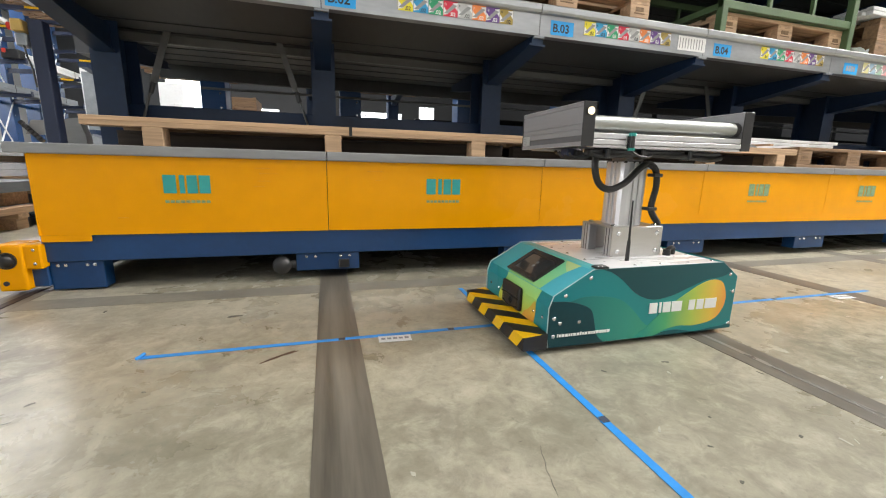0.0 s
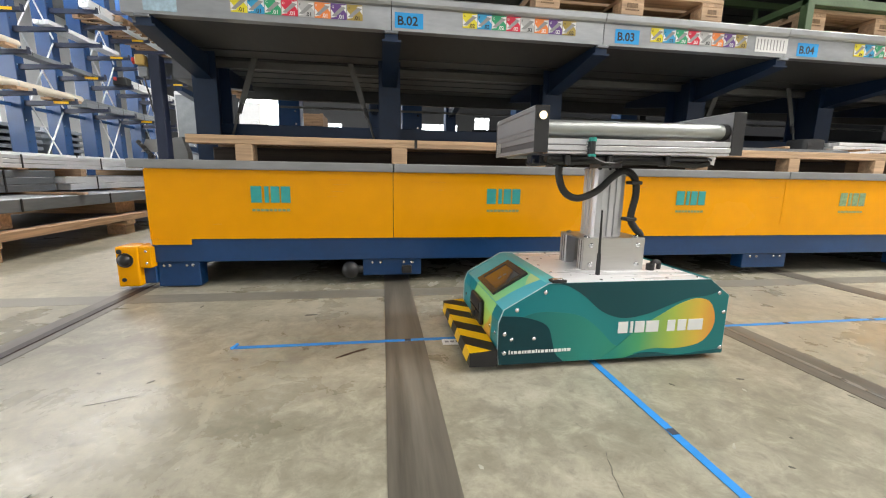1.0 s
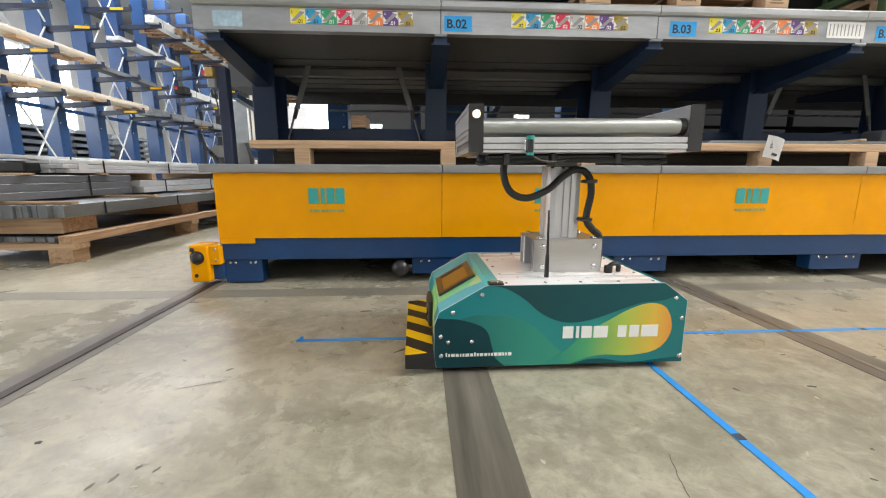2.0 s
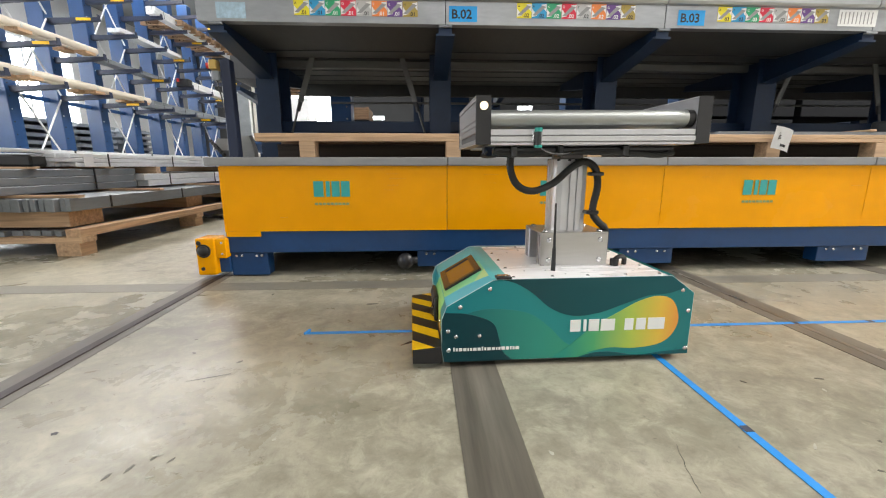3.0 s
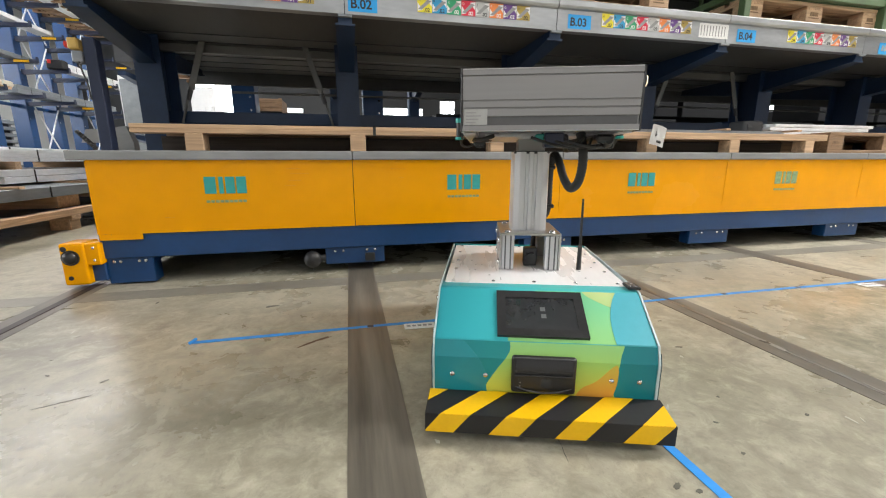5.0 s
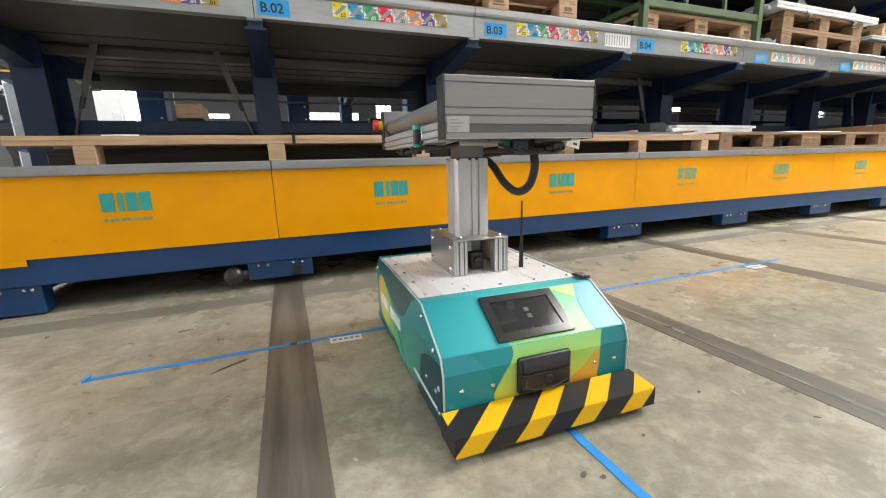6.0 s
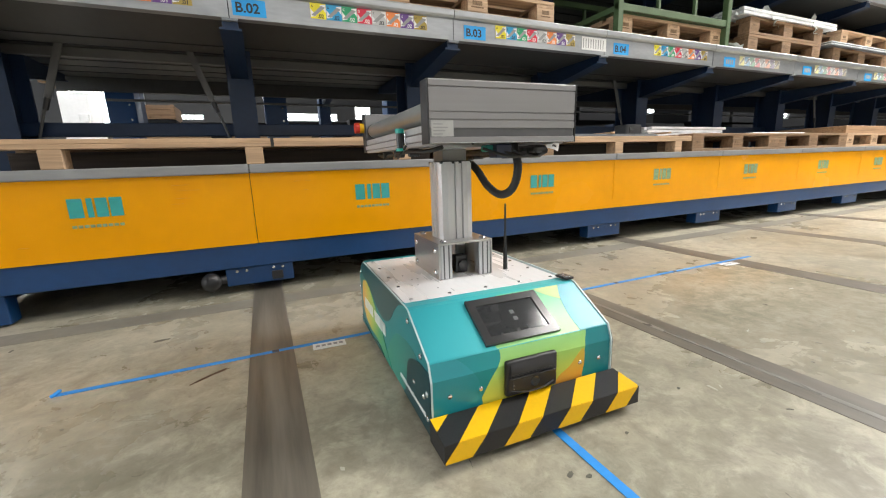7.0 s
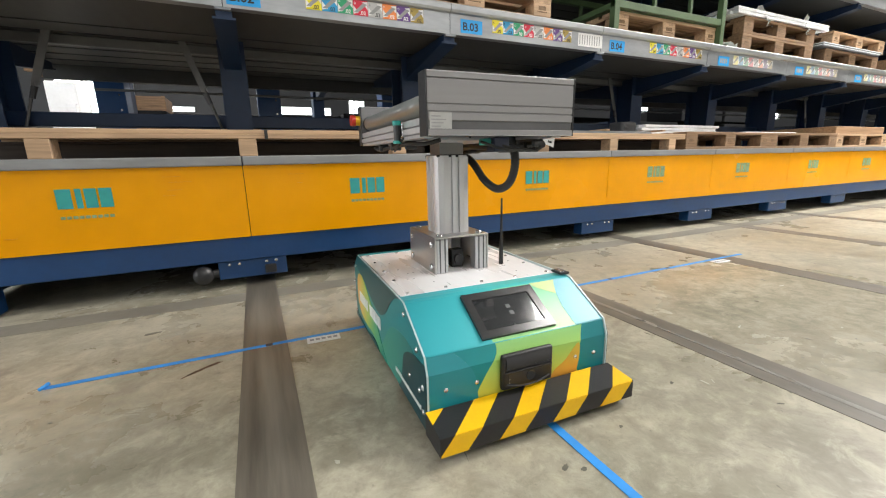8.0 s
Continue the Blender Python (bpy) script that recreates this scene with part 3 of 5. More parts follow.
part("upper_stay", box(-1.2, END, CY + 0.06, CY + 0.1, 1.31, 1.362, 0.004), STAY, frame_rack)
part("rear_rail", box(-1.0, END, 1.9, 1.92, 1.189, 1.207, 0.003), STAY, frame_rack)
for i in range(N):
    x = -1.2 + BAY * i
    if i in (0, 3, 6):
        for lo, hi in (((x + 0.1, 0.80), (x + 0.31, 1.42)), ((x + 1.1, 0.80), (x + 0.91, 1.42))):
            mx, mz = lo[0] + (hi[0] - lo[0]) * 0.42, lo[1] + (hi[1] - lo[1]) * 0.42
            w = 0.02
            brace = part("brace", prism([(mx - w, mz), (mx + w, mz), (hi[0] + w, hi[1]), (hi[0] - w, hi[1])], "y", CY - 0.024, CY - 0.016), STAY, frame_rack, "flat steel brace bar")
            part("tie_rod", cyl((lo[0], CY - 0.02, lo[1]), (mx, CY - 0.02, mz + 0.02), 0.008, 8), STAY, brace)
            part("turnbuckle", cyl((mx + (lo[0] - mx) * 0.25, CY - 0.02, mz + (lo[1] - mz) * 0.25), (mx, CY - 0.02, mz), 0.015, 8), DARK_GREY, brace)

for lev, z in (("shelf", 0.0), ("upper_shelf", 0.77)):
    sh = thing("rack_shelf", "galvanized steel shelf with folded front edge", "shelf", group="rack shelves")
    for i in range(N):
        a = -1.29 if i == 0 else BAY * (i - 1) - 0.0 + 0.002
        b = BAY * i - 0.002 if i else -0.002
        prof = [(0.15, 1.34), (0.15, 1.452), (0.136, 1.458), (0.13, 1.47), (0.13, 1.496), (0.137, 1.504), (0.2, 1.506), (0.2, 1.5), (0.156, 1.5), (0.156, 1.346), (0.2, 1.346), (0.2, 1.34)]
        part("edge_beam", prism([(y, q + z) for y, q in prof], "x", a, b), ZINC, sh)
        for k in range(9):
            y = 0.2 + 0.19 * k
            part("slat", prism([(y, 1.36 + z), (y + 0.16, 1.36 + z), (y + 0.17, 1.366 + z), (y + 0.188, 1.366 + z), (y + 0.188, 1.376 + z), (y + 0.165, 1.376 + z), (y + 0.155, 1.37 + z), (y, 1.37 + z)], "x", a, b), ZINC_SHADE, sh)
        part("under_sheet", box(a, b, 0.2, 0.62, 1.341 + z, 1.346 + z), ZINC_SHADE, sh)
        part("top_sheet", box(a, b, 0.2, 1.92, 1.5 + z, 1.525 + z), ZINC_SHADE, sh)
    part("rear_edge", box(-1.29, END, 1.92, 1.96, 1.262 + z, 1.5 + z), ZINC_SHADE, sh)

# ---- bay labels and code stickers on the shelf edge ----
STICK = [("A", (0.8, 0.7, 0.03), INK), ("B", (0.03, 0.33, 0.62), INK), ("C", (0.03, 0.36, 0.16), WHITE_PRINT), ("D", (0.72, 0.03, 0.07), WHITE_PRINT),
         ("E", (0.5, 0.5, 0.5), INK), ("F", (0.85, 0.25, 0.06), WHITE_PRINT), ("G", (0.14, 0.06, 0.26), WHITE_PRINT), ("H", (0.4, 0.29, 0.06), INK)]
FADED_MATS = [material("faded_sticker_film", tuple(0.45 * q + 0.3 for q in c), 0.4, 0, 0.05, 20) for _, c, _ in STICK]
STICK_MATS = [material("sticker_film", c, 0.4, 0, 0.05, 20) for _, c, _ in STICK]
FACE = 0.1488
LABEL_PALE = material("bleached_label_film", (0.38, 0.52, 0.62), 0.35, 0, 0.2, 30)


def bay_label(x, text, z=1.392):
    s = thing("bay_label", f"blue bay label reading {text} on shelf edge" if text else "blue bay label on shelf edge", "label", pose(x, FACE, z, 0, 0, 0), group="bay labels")
    part("film", box(-0.075, 0.075, -0.0008, 0.0006, -0.038, 0.038), LABEL_BLUE if text or x > 0 else LABEL_PALE, s)
    if text:
        writing("bay_code", text, 0.062, pose(-0.063, -0.0014, -0.022, 90, 0, 0), INK, s, bold=0.022)
    elif x > 0:
        for k in range(4):
            part("code_bar", box(-0.05 + k * 0.026, -0.032 + k * 0.026, -0.0016, -0.0008, -0.018, 0.02), INK_GREY, s)


def stickers(x0, x1, num, z):
    s = thing("sticker_row", f"row of eight coloured code stickers numbered {num} on shelf edge" if num else "row of eight faded coloured code stickers on shelf edge", "sticker row", pose(x0, FACE, z), group="sticker rows")
    w = (x1 - x0) / 8
    for k, (letter, _, ink) in enumerate(STICK):
        a = k * w
        st = part("sticker", box(a + 0.001, a + w - 0.001, -0.0008, 0.0006, 0, 0.074), (STICK_MATS if num else FADED_MATS)[k], s)
        part("white_corner", prism([(a + w - 0.002, 0.03), (a + w - 0.002, 0.07), (a + w * 0.62, 0.066)], "y", -0.0014, -0.0008), PAPER, st)
        part("white_corner", prism([(a + 0.002, 0.006), (a + w * 0.36, 0.012), (a + 0.002, 0.046)], "y", -0.0014, -0.0008), PAPER, st)
        part("code_band", prism([(a + 0.004, 0.014), (a + w * 0.3, 0.012), (a + w - 0.004, 0.056), (a + w * 0.68, 0.062)], "y", -0.0018, -0.001), INK_GREY, st, "grey striped code band")
        if num:
            writing("letter", letter, 0.016, pose(a + 0.006, -0.0016, 0.052, 90, 0, 0), ink, st)
            writing("number", "." + num, 0.026, pose(a + w * 0.45, -0.0022, 0.004, 90, 0, 0), ink, st, bold=0.02)


bay_label(-1.113, "")
stickers(-0.792, -0.147, "01", 1.374)
bay_label(0.093, "B.02")
stickers(0.38, 1.03, "02", 1.377)
bay_label(1.345, "B.03")
stickers(1.491, 2.129, "03", 1.376)
card = thing("code_card", "white card with grey bar codes on shelf edge", "label", pose(2.3, FACE, 1.405))
part("paper", box(-0.112, 0.112, -0.0008, 0.0006, -0.042, 0.042), PAPER, card)
for k in range(9):
    part("code_bar", box(-0.1 + k * 0.0225, -0.094 + k * 0.0225, -0.0015, -0.0008, -0.03, 0.03), INK_GREY, card)
bay_label(2.56, "B.04")
stickers(2.9, 3.522, "04", 1.376)
for i in range(5):
    bay_label(3.82 + 1.2 * i, "", 1.385)
    stickers(3.95 + 1.2 * i, 4.55 + 1.2 * i, "", 1.368)


# ---- pallets and loads on the rack ----
# Dark timber that puts the shade under the long pallets into colour.
SHADE_WOOD = pine("pallet_shade_timber", (0.06, 0.045, 0.035))
STAMP = material("burnt_stamp", (0.2, 0.12, 0.06), 0.7, 0, 0.4, 60)


def euro_pallet(m, mat, label, group="pallets", width=1.2, depth=0.8):
    """A four-way pallet with its long side along x, its front at y = 0."""
    p = thing("wooden_pallet", label, "pallet", m, group)
    for y in (0.0, depth / 2 - 0.07, depth - 0.1):
        bm = box(0, width, y, y + 0.1, 0.0, 0.022, 0.002)
        part("bottom_board", bm, mat, p)
        for k in range(3):
            x = k * (width - 0.145) / 2
            part("block", box(x, x + 0.145, y + 0.001, y + 0.099, 0.022, 0.1, 0.003), mat, p)
    for x, w in ((0.03, 0.08), ((width - 0.145) / 2 + 0.025, 0.09), (width - 0.115, 0.08)):
        part("stamp", box(x, x + w, -0.0005, 0.0015, 0.045, 0.052), STAMP, p)
        part("stamp", box(x + 0.01, x + w - 0.01, -0.0005, 0.0015, 0.06, 0.085), STAMP, p)
    for k in range(3):
        x = k * (width - 0.145) / 2
        part("stringer", box(x, x + 0.145, 0.002, depth, 0.1, 0.122, 0.002), WOOD_Y if mat is WOOD else mat, p)
    for k in range(5):
        y = k * (depth - 0.13) / 4
        part("top_board", box(0.0, width, y, y + 0.13, 0.122, 0.144, 0.002), mat, p)
    return p


def long_pallet(x0, x1, y0, z0, mat, label, spacing, first, h=(0.083, 0.041), depth=0.8):
    p = thing("long_pallet", label, "pallet", pose(x0, y0, z0))
    L = x1 - x0
    x = first - x0
    while x < L - 0.05:
        part("block", box(x, x + 0.08, 0, 0.09, 0, h[0], 0.003), mat, p)
        x += spacing
    for y in (depth / 2 - 0.1, depth - 0.09):
        part("bearer", box(0.01, L - 0.01, y, y + 0.07, 0, h[0] - 0.012, 0.003), SHADE_WOOD, p, "dark timber added for the shade under the boards")
        part("packing", box(0.01, L - 0.01, y, y + 0.06, h[0] - 0.012, h[0], 0.0), SHADE_WOOD, p)
    for y in (0.0, depth / 2, depth - 0.09):
        part("runner", box(0, L, y, y + 0.1, h[0], h[0] + h[1] / 2, 0.002), mat, p)
    k = 0
    y = 0.0
    while y < depth:
        part("top_board", box(0.0, L, y, y + 0.11, h[0] + h[1] / 2, h[0] + h[1], 0.002), mat, p)
        y += 0.125
    return p


lp = long_pallet(-1.006, 1.1, 0.03, 0.647, WOOD, "long pale wooden pallet strapped with dark band", 0.775, -0.78)
part("strap", box(1.12, 1.135, -0.003, 0.001, 0.08, 0.127), RUBBER, lp, "dark strapping band")
lp2 = long_pallet(1.16, 3.27, 0.04, 0.647, WOOD, "long wooden pallet carrying grey steel sheets", 0.64, 1.80)
sheets = thing("steel_sheets", "stack of dark grey steel sheets on pallet", "steel sheets")
for k in range(3):
    part("sheet", box(1.5 + 0.01 * k, 2.9 - 0.01 * k, 0.06, 0.8, 0.772 + 0.006 * k, 0.777 + 0.006 * k), BAR_STEEL, sheets)
for x in (2.4, 3.0):
    part("batten", box(x, x + 0.04, 0.05, 0.75, 0.79, 0.802, 0.002), WOOD_Y, sheets)
paper = thing("delivery_note", "white delivery note with bar code stuck to pallet edge", "paper", pose(1.784, -0.004, 0.699, 80, 14, 4))
bm = bmesh.new()
g = [[bm.verts.new((0.109 * u / 6, 0.122 * w / 6, 0.010 * math.sin(0.5 * u) - 0.006 * math.cos(0.5 * w))) for u in range(7)] for w in range(7)]
for w in range(6):
    for u in range(6):
        bm.faces.new((g[w][u], g[w][u + 1], g[w + 1][u + 1], g[w + 1][u]))
bmesh.ops.solidify(bm, geom=bm.faces[:], thickness=0.001)
part("sheet", bm, PAPER, paper, "", True)
for k in range(5):
    part("code_bar", box(0.045 + 0.007 * k, 0.0475 + 0.007 * k, 0.018, 0.032, 0.002, 0.0085), INK, paper)
    part("code_bar", box(0.026, 0.038, 0.056 + 0.008 * k, 0.0585 + 0.008 * k, 0.002, 0.0105), INK, paper)
euro_pallet(pose(3.3, 0.05, 0.647), WOOD_OLD, "weathered wooden pallet carrying steel parts")
euro_pallet(pose(4.52, 0.07, 0.647, 0, 0, -1.5), WOOD_OLD, "weathered wooden pallet with wrapped parts")
euro_pallet(pose(5.75, 0.05, 0.647), WOOD, "wooden pallet carrying a flat brown box")
for i in range(4):
    euro_pallet(pose(7.0 + 1.24 * i, 0.05 + 0.02 * (i % 2), 0.647), WOOD_OLD, "weathered wooden pallet on rack deck")
crate = thing("flat_box", "flat brown cardboard box on pallet", "box")
part("carton", box(5.78, 6.9, 0.08, 0.8, 0.791, 0.87, 0.004), pine("brown_cardboard", (0.36, 0.22, 0.12)), crate)


def bars_bundle(name, label, x0, x1, y0, y1, z0, nx, nz, h, mat, along="x"):
    """A bundle of square hollow bars."""
    t = thing(name, label, "steel bars")
    for i in range(nx):
        for k in range(nz):
            j = random.uniform(-0.03, 0.03)
            if along == "x":
                w = (y1 - y0) / nx
                part("bar", box(x0 + j, x1 + j, y0 + i * w + 0.002, y0 + (i + 1) * w - 0.002, z0 + k * h, z0 + (k + 1) * h - 0.003, 0.003), mat, t)
            else:
                w = (x1 - x0) / nx
                part("bar", box(x0 + i * w + 0.002, x0 + (i + 1) * w - 0.002, y0 + j, y1 + j, z0 + k * h, z0 + (k + 1) * h - 0.003, 0.003), mat, t)
    if along == "y":
        n = max(2, int((y1 - y0) / 0.9))
        for i in range(n):
            y = y0 + (i + 0.4) * (y1 - y0) / n
            part("strap", box(x1 - 0.001, x1 + 0.003, y, y + 0.014, z0, z0 + nz * h), RUBBER, t, "dark strapping band")
    return t


bars_bundle("steel_bundle", "bundle of bright galvanised profiles on rack deck", 3.1, 4.1, 0.3, 0.5, 0.791, 4, 3, 0.026, BAR_ZINC)
bars_bundle("steel_bundle", "small bundle of bright steel bars on pallet", 4.5, 5.4, 0.25, 0.5, 0.791, 5, 1, 0.025, BAR_ZINC)
motor = thing("wrapped_part", "dark grey machine part on rack deck", "machine part")
part("wrap", box(2.9, 3.08, 0.36, 0.5, 0.792, 0.89, 0.02, seg=3), DARK_GREY, motor, "", True)
part("core", cyl((2.92, 0.4, 0.84), (3.1, 0.43, 0.85), 0.05, 12), DARK_GREY, motor)

# upper shelf
TOP = 1.525
euro_pallet(pose(0.82, 0.24, TOP), WOOD, "pale wooden pallet with stamped blocks on shelf")
gp = euro_pallet(pose(2.62, 0.24, TOP), WOOD, "pale wooden pallet under a green crate")
cage = thing("steel_crate", "olive green steel post crate on pallet", "crate")
for x in (2.59, 3.83):
    for y in (0.22, 1.02):
        part("post", box(x - 0.025, x + 0.025, y - 0.025, y + 0.025, TOP, 2.04, 0.003), GREEN, cage)
for y in (0.22, 1.02):
    for z in (1.675, 1.98):
        part("rail", box(2.565, 3.855, y - 0.02, y + 0.02, z, z + 0.05, 0.003), GREEN, cage)
    for x in (3.0, 3.42):
        part("upright", box(x - 0.012, x + 0.012, y - 0.012, y + 0.012, 1.7, 2.0), GREEN, cage)
for x in (2.59, 3.83):
    part("side_rail", box(x - 0.015, x + 0.015, 0.24, 1.0, 1.675, 1.715), GREEN, cage)
part("floor_sheet", box(2.6, 3.82, 0.24, 1.0, 1.671, 1.677), GREEN, cage)
for z in (TOP, TOP + 0.146):
    euro_pallet(pose(4.2, 0.24, z), WOOD_OLD, "weathered wooden pallet stacked on shelf")
bars_bundle("steel_bundle", "bundle of bright galvanised profiles across pallets", 4.05, 5.6, 0.22, 0.62, TOP + 0.292, 8, 2, 0.03, BAR_ZINC)
for x, z, a in ((4.0, 1.56, 20), (4.45, 1.80, 60), (5.15, 1.78, 75)):
    f = thing("foil_scrap", "torn scrap of milky wrapping foil on pallets", "foil", pose(x, 0.2, z, a, 10, 15), group="foil scraps")
    bm = bmesh.new()
    g = [[bm.verts.new((0.22 * u / 7, 0.16 * w / 7, 0.05 * noise.noise((u * 0.5 + x, w * 0.5, 1)))) for u in range(8)] for w in range(8)]
    for w in range(7):
        for u in range(7):
            bm.faces.new((g[w][u], g[w][u + 1], g[w + 1][u + 1], g[w + 1][u]))
    bmesh.ops.solidify(bm, geom=bm.faces[:], thickness=0.001)
    part("sheet", bm, FOIL, f, "", True)
euro_pallet(pose(5.65, 0.24, TOP), WOOD_OLD, "weathered wooden pallet carrying grey sheets")
st = thing("steel_sheets", "stack of thin grey steel sheets strapped on pallet", "steel sheets")
for k in range(4):
    part("sheet", box(5.5, 6.75 + 0.02 * k, 0.2, 0.9, TOP + 0.146 + 0.01 * k, TOP + 0.154 + 0.01 * k), BAR_ZINC if k % 2 else BAR_STEEL, st)
euro_pallet(pose(5.8, 0.26, TOP + 0.19, 0, 0, 0), WOOD, "pale wooden pallet lying on strapped sheets")
for i in range(4):
    euro_pallet(pose(7.1 + 1.3 * i, 0.24, TOP), WOOD_OLD, "weathered wooden pallet on upper shelf")

# rear side of the rack and the next rack behind
for i, (x, y) in enumerate(((-0.7, 1.2), (2.0, 1.2), (4.6, 1.2))):
    euro_pallet(pose(x, y, 0.647), WOOD_OLD, "weathered wooden pallet on the rack's rear deck")
nxt = thing("cantilever_rack", "dark blue cantilever rack standing behind", "rack")
for i in range(9):
    x = -3.2 + 1.5 * i
    part("column", box(x - 0.1, x + 0.1, 6.0, 6.3, 0.0, 4.2, 0.006), SHADED_BLUE, nxt)
    for z in (1.0, 1.9, 2.8):
        part("arm", prism([(5.0, z), (6.0, z), (6.0, z - 0.16), (5.0, z - 0.06)], "x", x - 0.05, x + 0.05), SHADED_BLUE, nxt)
part("beam", box(-3.4, 9.0, 5.95, 6.0, 1.0, 1.1), BLUE, nxt)
for k, (x, z) in enumerate(((-1.8, 1.0), (-0.3, 1.0), (1.6, 1.0), (3.4, 1.0), (-2.6, 1.9), (0.5, 1.9), (3.0, 1.9), (5.2, 1.0))):
    euro_pallet(pose(x, 5.05, z), WOOD_OLD, "weathered wooden pallet on the rack behind")
# Slabs take the same gloom colour as the far walls.
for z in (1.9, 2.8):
    ld = thing("sheet_stack", "stack of sheets coloured dark for gloom on the rack behind", "sheet stack")
    part("slab", box(-3.3, 9.0, 5.1, 5.9, z + 0.145, z + 0.5), DARK_GREY, ld)

adj = thing("cantilever_rack", "dark blue row of columns of the adjoining rack", "rack")
for i in range(4):
    x = -1.05 + BAY * i
    col = part("column", box(x, x + 0.2, 2.1, 2.3, 0.0, 3.9, 0.006), BLUE, adj)
    for k in range(3):
        part("bolt_hole", cyl((x + 0.16, 2.097, 0.95 + 0.12 * k), (x + 0.16, 2.103, 0.95 + 0.12 * k), 0.009, 8), BOLT, col)
booth = thing("machine_cabinet", "pale grey tall machine cabinet behind the rack", "cabinet")
part("body", box(-3.62, -3.12, 9.0, 9.8, 0, 2.35, 0.02), WALL, booth)
part("control_box", box(-3.3, -3.14, 8.9, 9.0, 1.6, 1.9, 0.01), WALL, booth)

# Near-black blocks added to stand in for the darkness behind the rack.
dark = material("gloom_block_black", (0.012, 0.013, 0.015), 0.75, 0, 0.3, 2, 0.1, 20, spec=0.2)
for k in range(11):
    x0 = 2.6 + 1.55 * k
    g = thing("gloom_block", "tall near-black block added for the darkness behind the rack", "goods", group="dark stacks")
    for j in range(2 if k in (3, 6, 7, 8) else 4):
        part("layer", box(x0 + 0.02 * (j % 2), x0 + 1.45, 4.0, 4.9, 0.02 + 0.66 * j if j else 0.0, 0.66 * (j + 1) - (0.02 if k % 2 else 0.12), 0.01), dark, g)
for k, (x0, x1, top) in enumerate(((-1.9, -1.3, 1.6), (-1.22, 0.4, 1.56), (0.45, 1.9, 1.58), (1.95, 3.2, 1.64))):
    g = thing("gloom_block", "tall near-black block added for the darkness behind the rack", "goods", group="dark stacks")
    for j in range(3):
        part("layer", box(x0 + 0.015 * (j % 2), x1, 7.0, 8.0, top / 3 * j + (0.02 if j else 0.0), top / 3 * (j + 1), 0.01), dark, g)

# sensor post at the rack's end
post = thing("sensor_post", "navy post with yellow switch box and red button", "post")
part("post", box(-1.26, -1.205, 0.28, 0.34, 0.647, 1.19, 0.004), DARK_BLUE, post)
part("switch_box", box(-1.318, -1.274, 0.27, 0.33, 1.132, 1.184, 0.005), material("pale_yellow_plastic", (0.5, 0.33, 0.09), 0.5), post)
part("relay_box", box(-1.308, -1.264, 0.27, 0.33, 1.072, 1.126, 0.005), BAR_STEEL, post, "grey relay box")
part("button", cyl((-1.318, 0.3, 1.156), (-1.338, 0.3, 1.156), 0.014, 14, r2=0.017), RED, post, "red push button", True)
part("cable", hose([(-1.28, 0.275, 1.075), (-1.272, 0.27, 1.03), (-1.262, 0.272, 0.98), (-1.258, 0.278, 0.9)], 0.004, 6), RUBBER, post, "", True)
hop = thing("end_guard", "rounded grey sheet metal guard with dark coil", "guard")
part("guard", prism([(-1.30, 0.647), (-1.30, 0.735), (-1.285, 0.772), (-1.255, 0.785), (-1.215, 0.79), (-1.19, 0.70), (-1.189, 0.647)], "y", 0.47, 0.53), GREY_EDGE, hop)
part("guard_wing", prism([(-1.45, 0.70), (-1.42, 0.772), (-1.30, 0.772), (-1.30, 0.70)], "y", 0.49, 0.5), GREY_EDGE, hop)
for k in range(7):
    part("coil_turn", cyl((-1.462 + 0.012 * k, 0.485, 0.76 - 0.014 * k), (-1.452 + 0.012 * k, 0.485, 0.75 - 0.014 * k), 0.012, 10), BLACK, hop)

# ---- goods on the floor beside the aisle ----
stack = thing("timber_trestle", "long low timber frame carrying steel bars", "timber frame")
for y in (0.6, 2.0, 3.4, 4.8):
    for x in (-3.6, -2.62):
        part("foot_block", box(x, x + 0.16, y, y + 0.14, 0, 0.09, 0.003), WOOD_Y, stack)
    part("cross_beam", box(-3.7, -2.44, y, y + 0.13, 0.09, 0.13, 0.003), WOOD, stack)
for x in (-3.65, -2.54):
    part("long_beam", box(x, x + 0.1, 0.6, 5.0, 0.13, 0.185, 0.003), WOOD_Y, stack)
bars_bundle("steel_bundle", "grey steel bars lying on low timber frame", -3.5, -2.6, 0.66, 5.0, 0.131, 22, 1, 0.04, BAR_STEEL, "y")
sup = thing("timber_blocks", "thick timber blocks between layers of bars", "timber")
for y in (0.7, 2.1, 3.5):
    part("timber", box(-3.5, -2.58, y, y + 0.3, 0.186, 0.3, 0.004), WOOD, sup)
bars_bundle("steel_bundle", "bundle of grey steel bars on timber blocks", -3.6, -2.5, 0.62, 5.2, 0.301, 30, 1, 0.09, BAR_STEEL, "y")
bat = thing("wood_battens", "thin pale battens across steel bars", "battens")
for y in (0.68, 1.55, 2.6, 3.8):
    part("batten", box(-3.62, -2.48, y, y + 0.06, 0.391, 0.41, 0.002), WOOD, bat)
bars_bundle("steel_bundle", "grey steel channel sections strapped in three layers", -4.0, -2.9, 0.2, 1.9, 0.411, 8, 3, 0.058, BAR_STEEL, "y")
bars_bundle("steel_bundle", "long bright galvanised profiles stacked on battens", -3.85, -2.85, 1.95, 8.5, 0.411, 9, 2, 0.06, BAR_ZINC, "y")
bars_bundle("steel_bundle", "long bright galvanised profiles beside the aisle", -3.95, -2.9, 1.2, 9.5, 0.60, 9, 3, 0.036, BAR_ZINC, "y")
wr = thing("bundle_wrap", "dark foil wrap round the ends of galvanised profiles", "wrap")
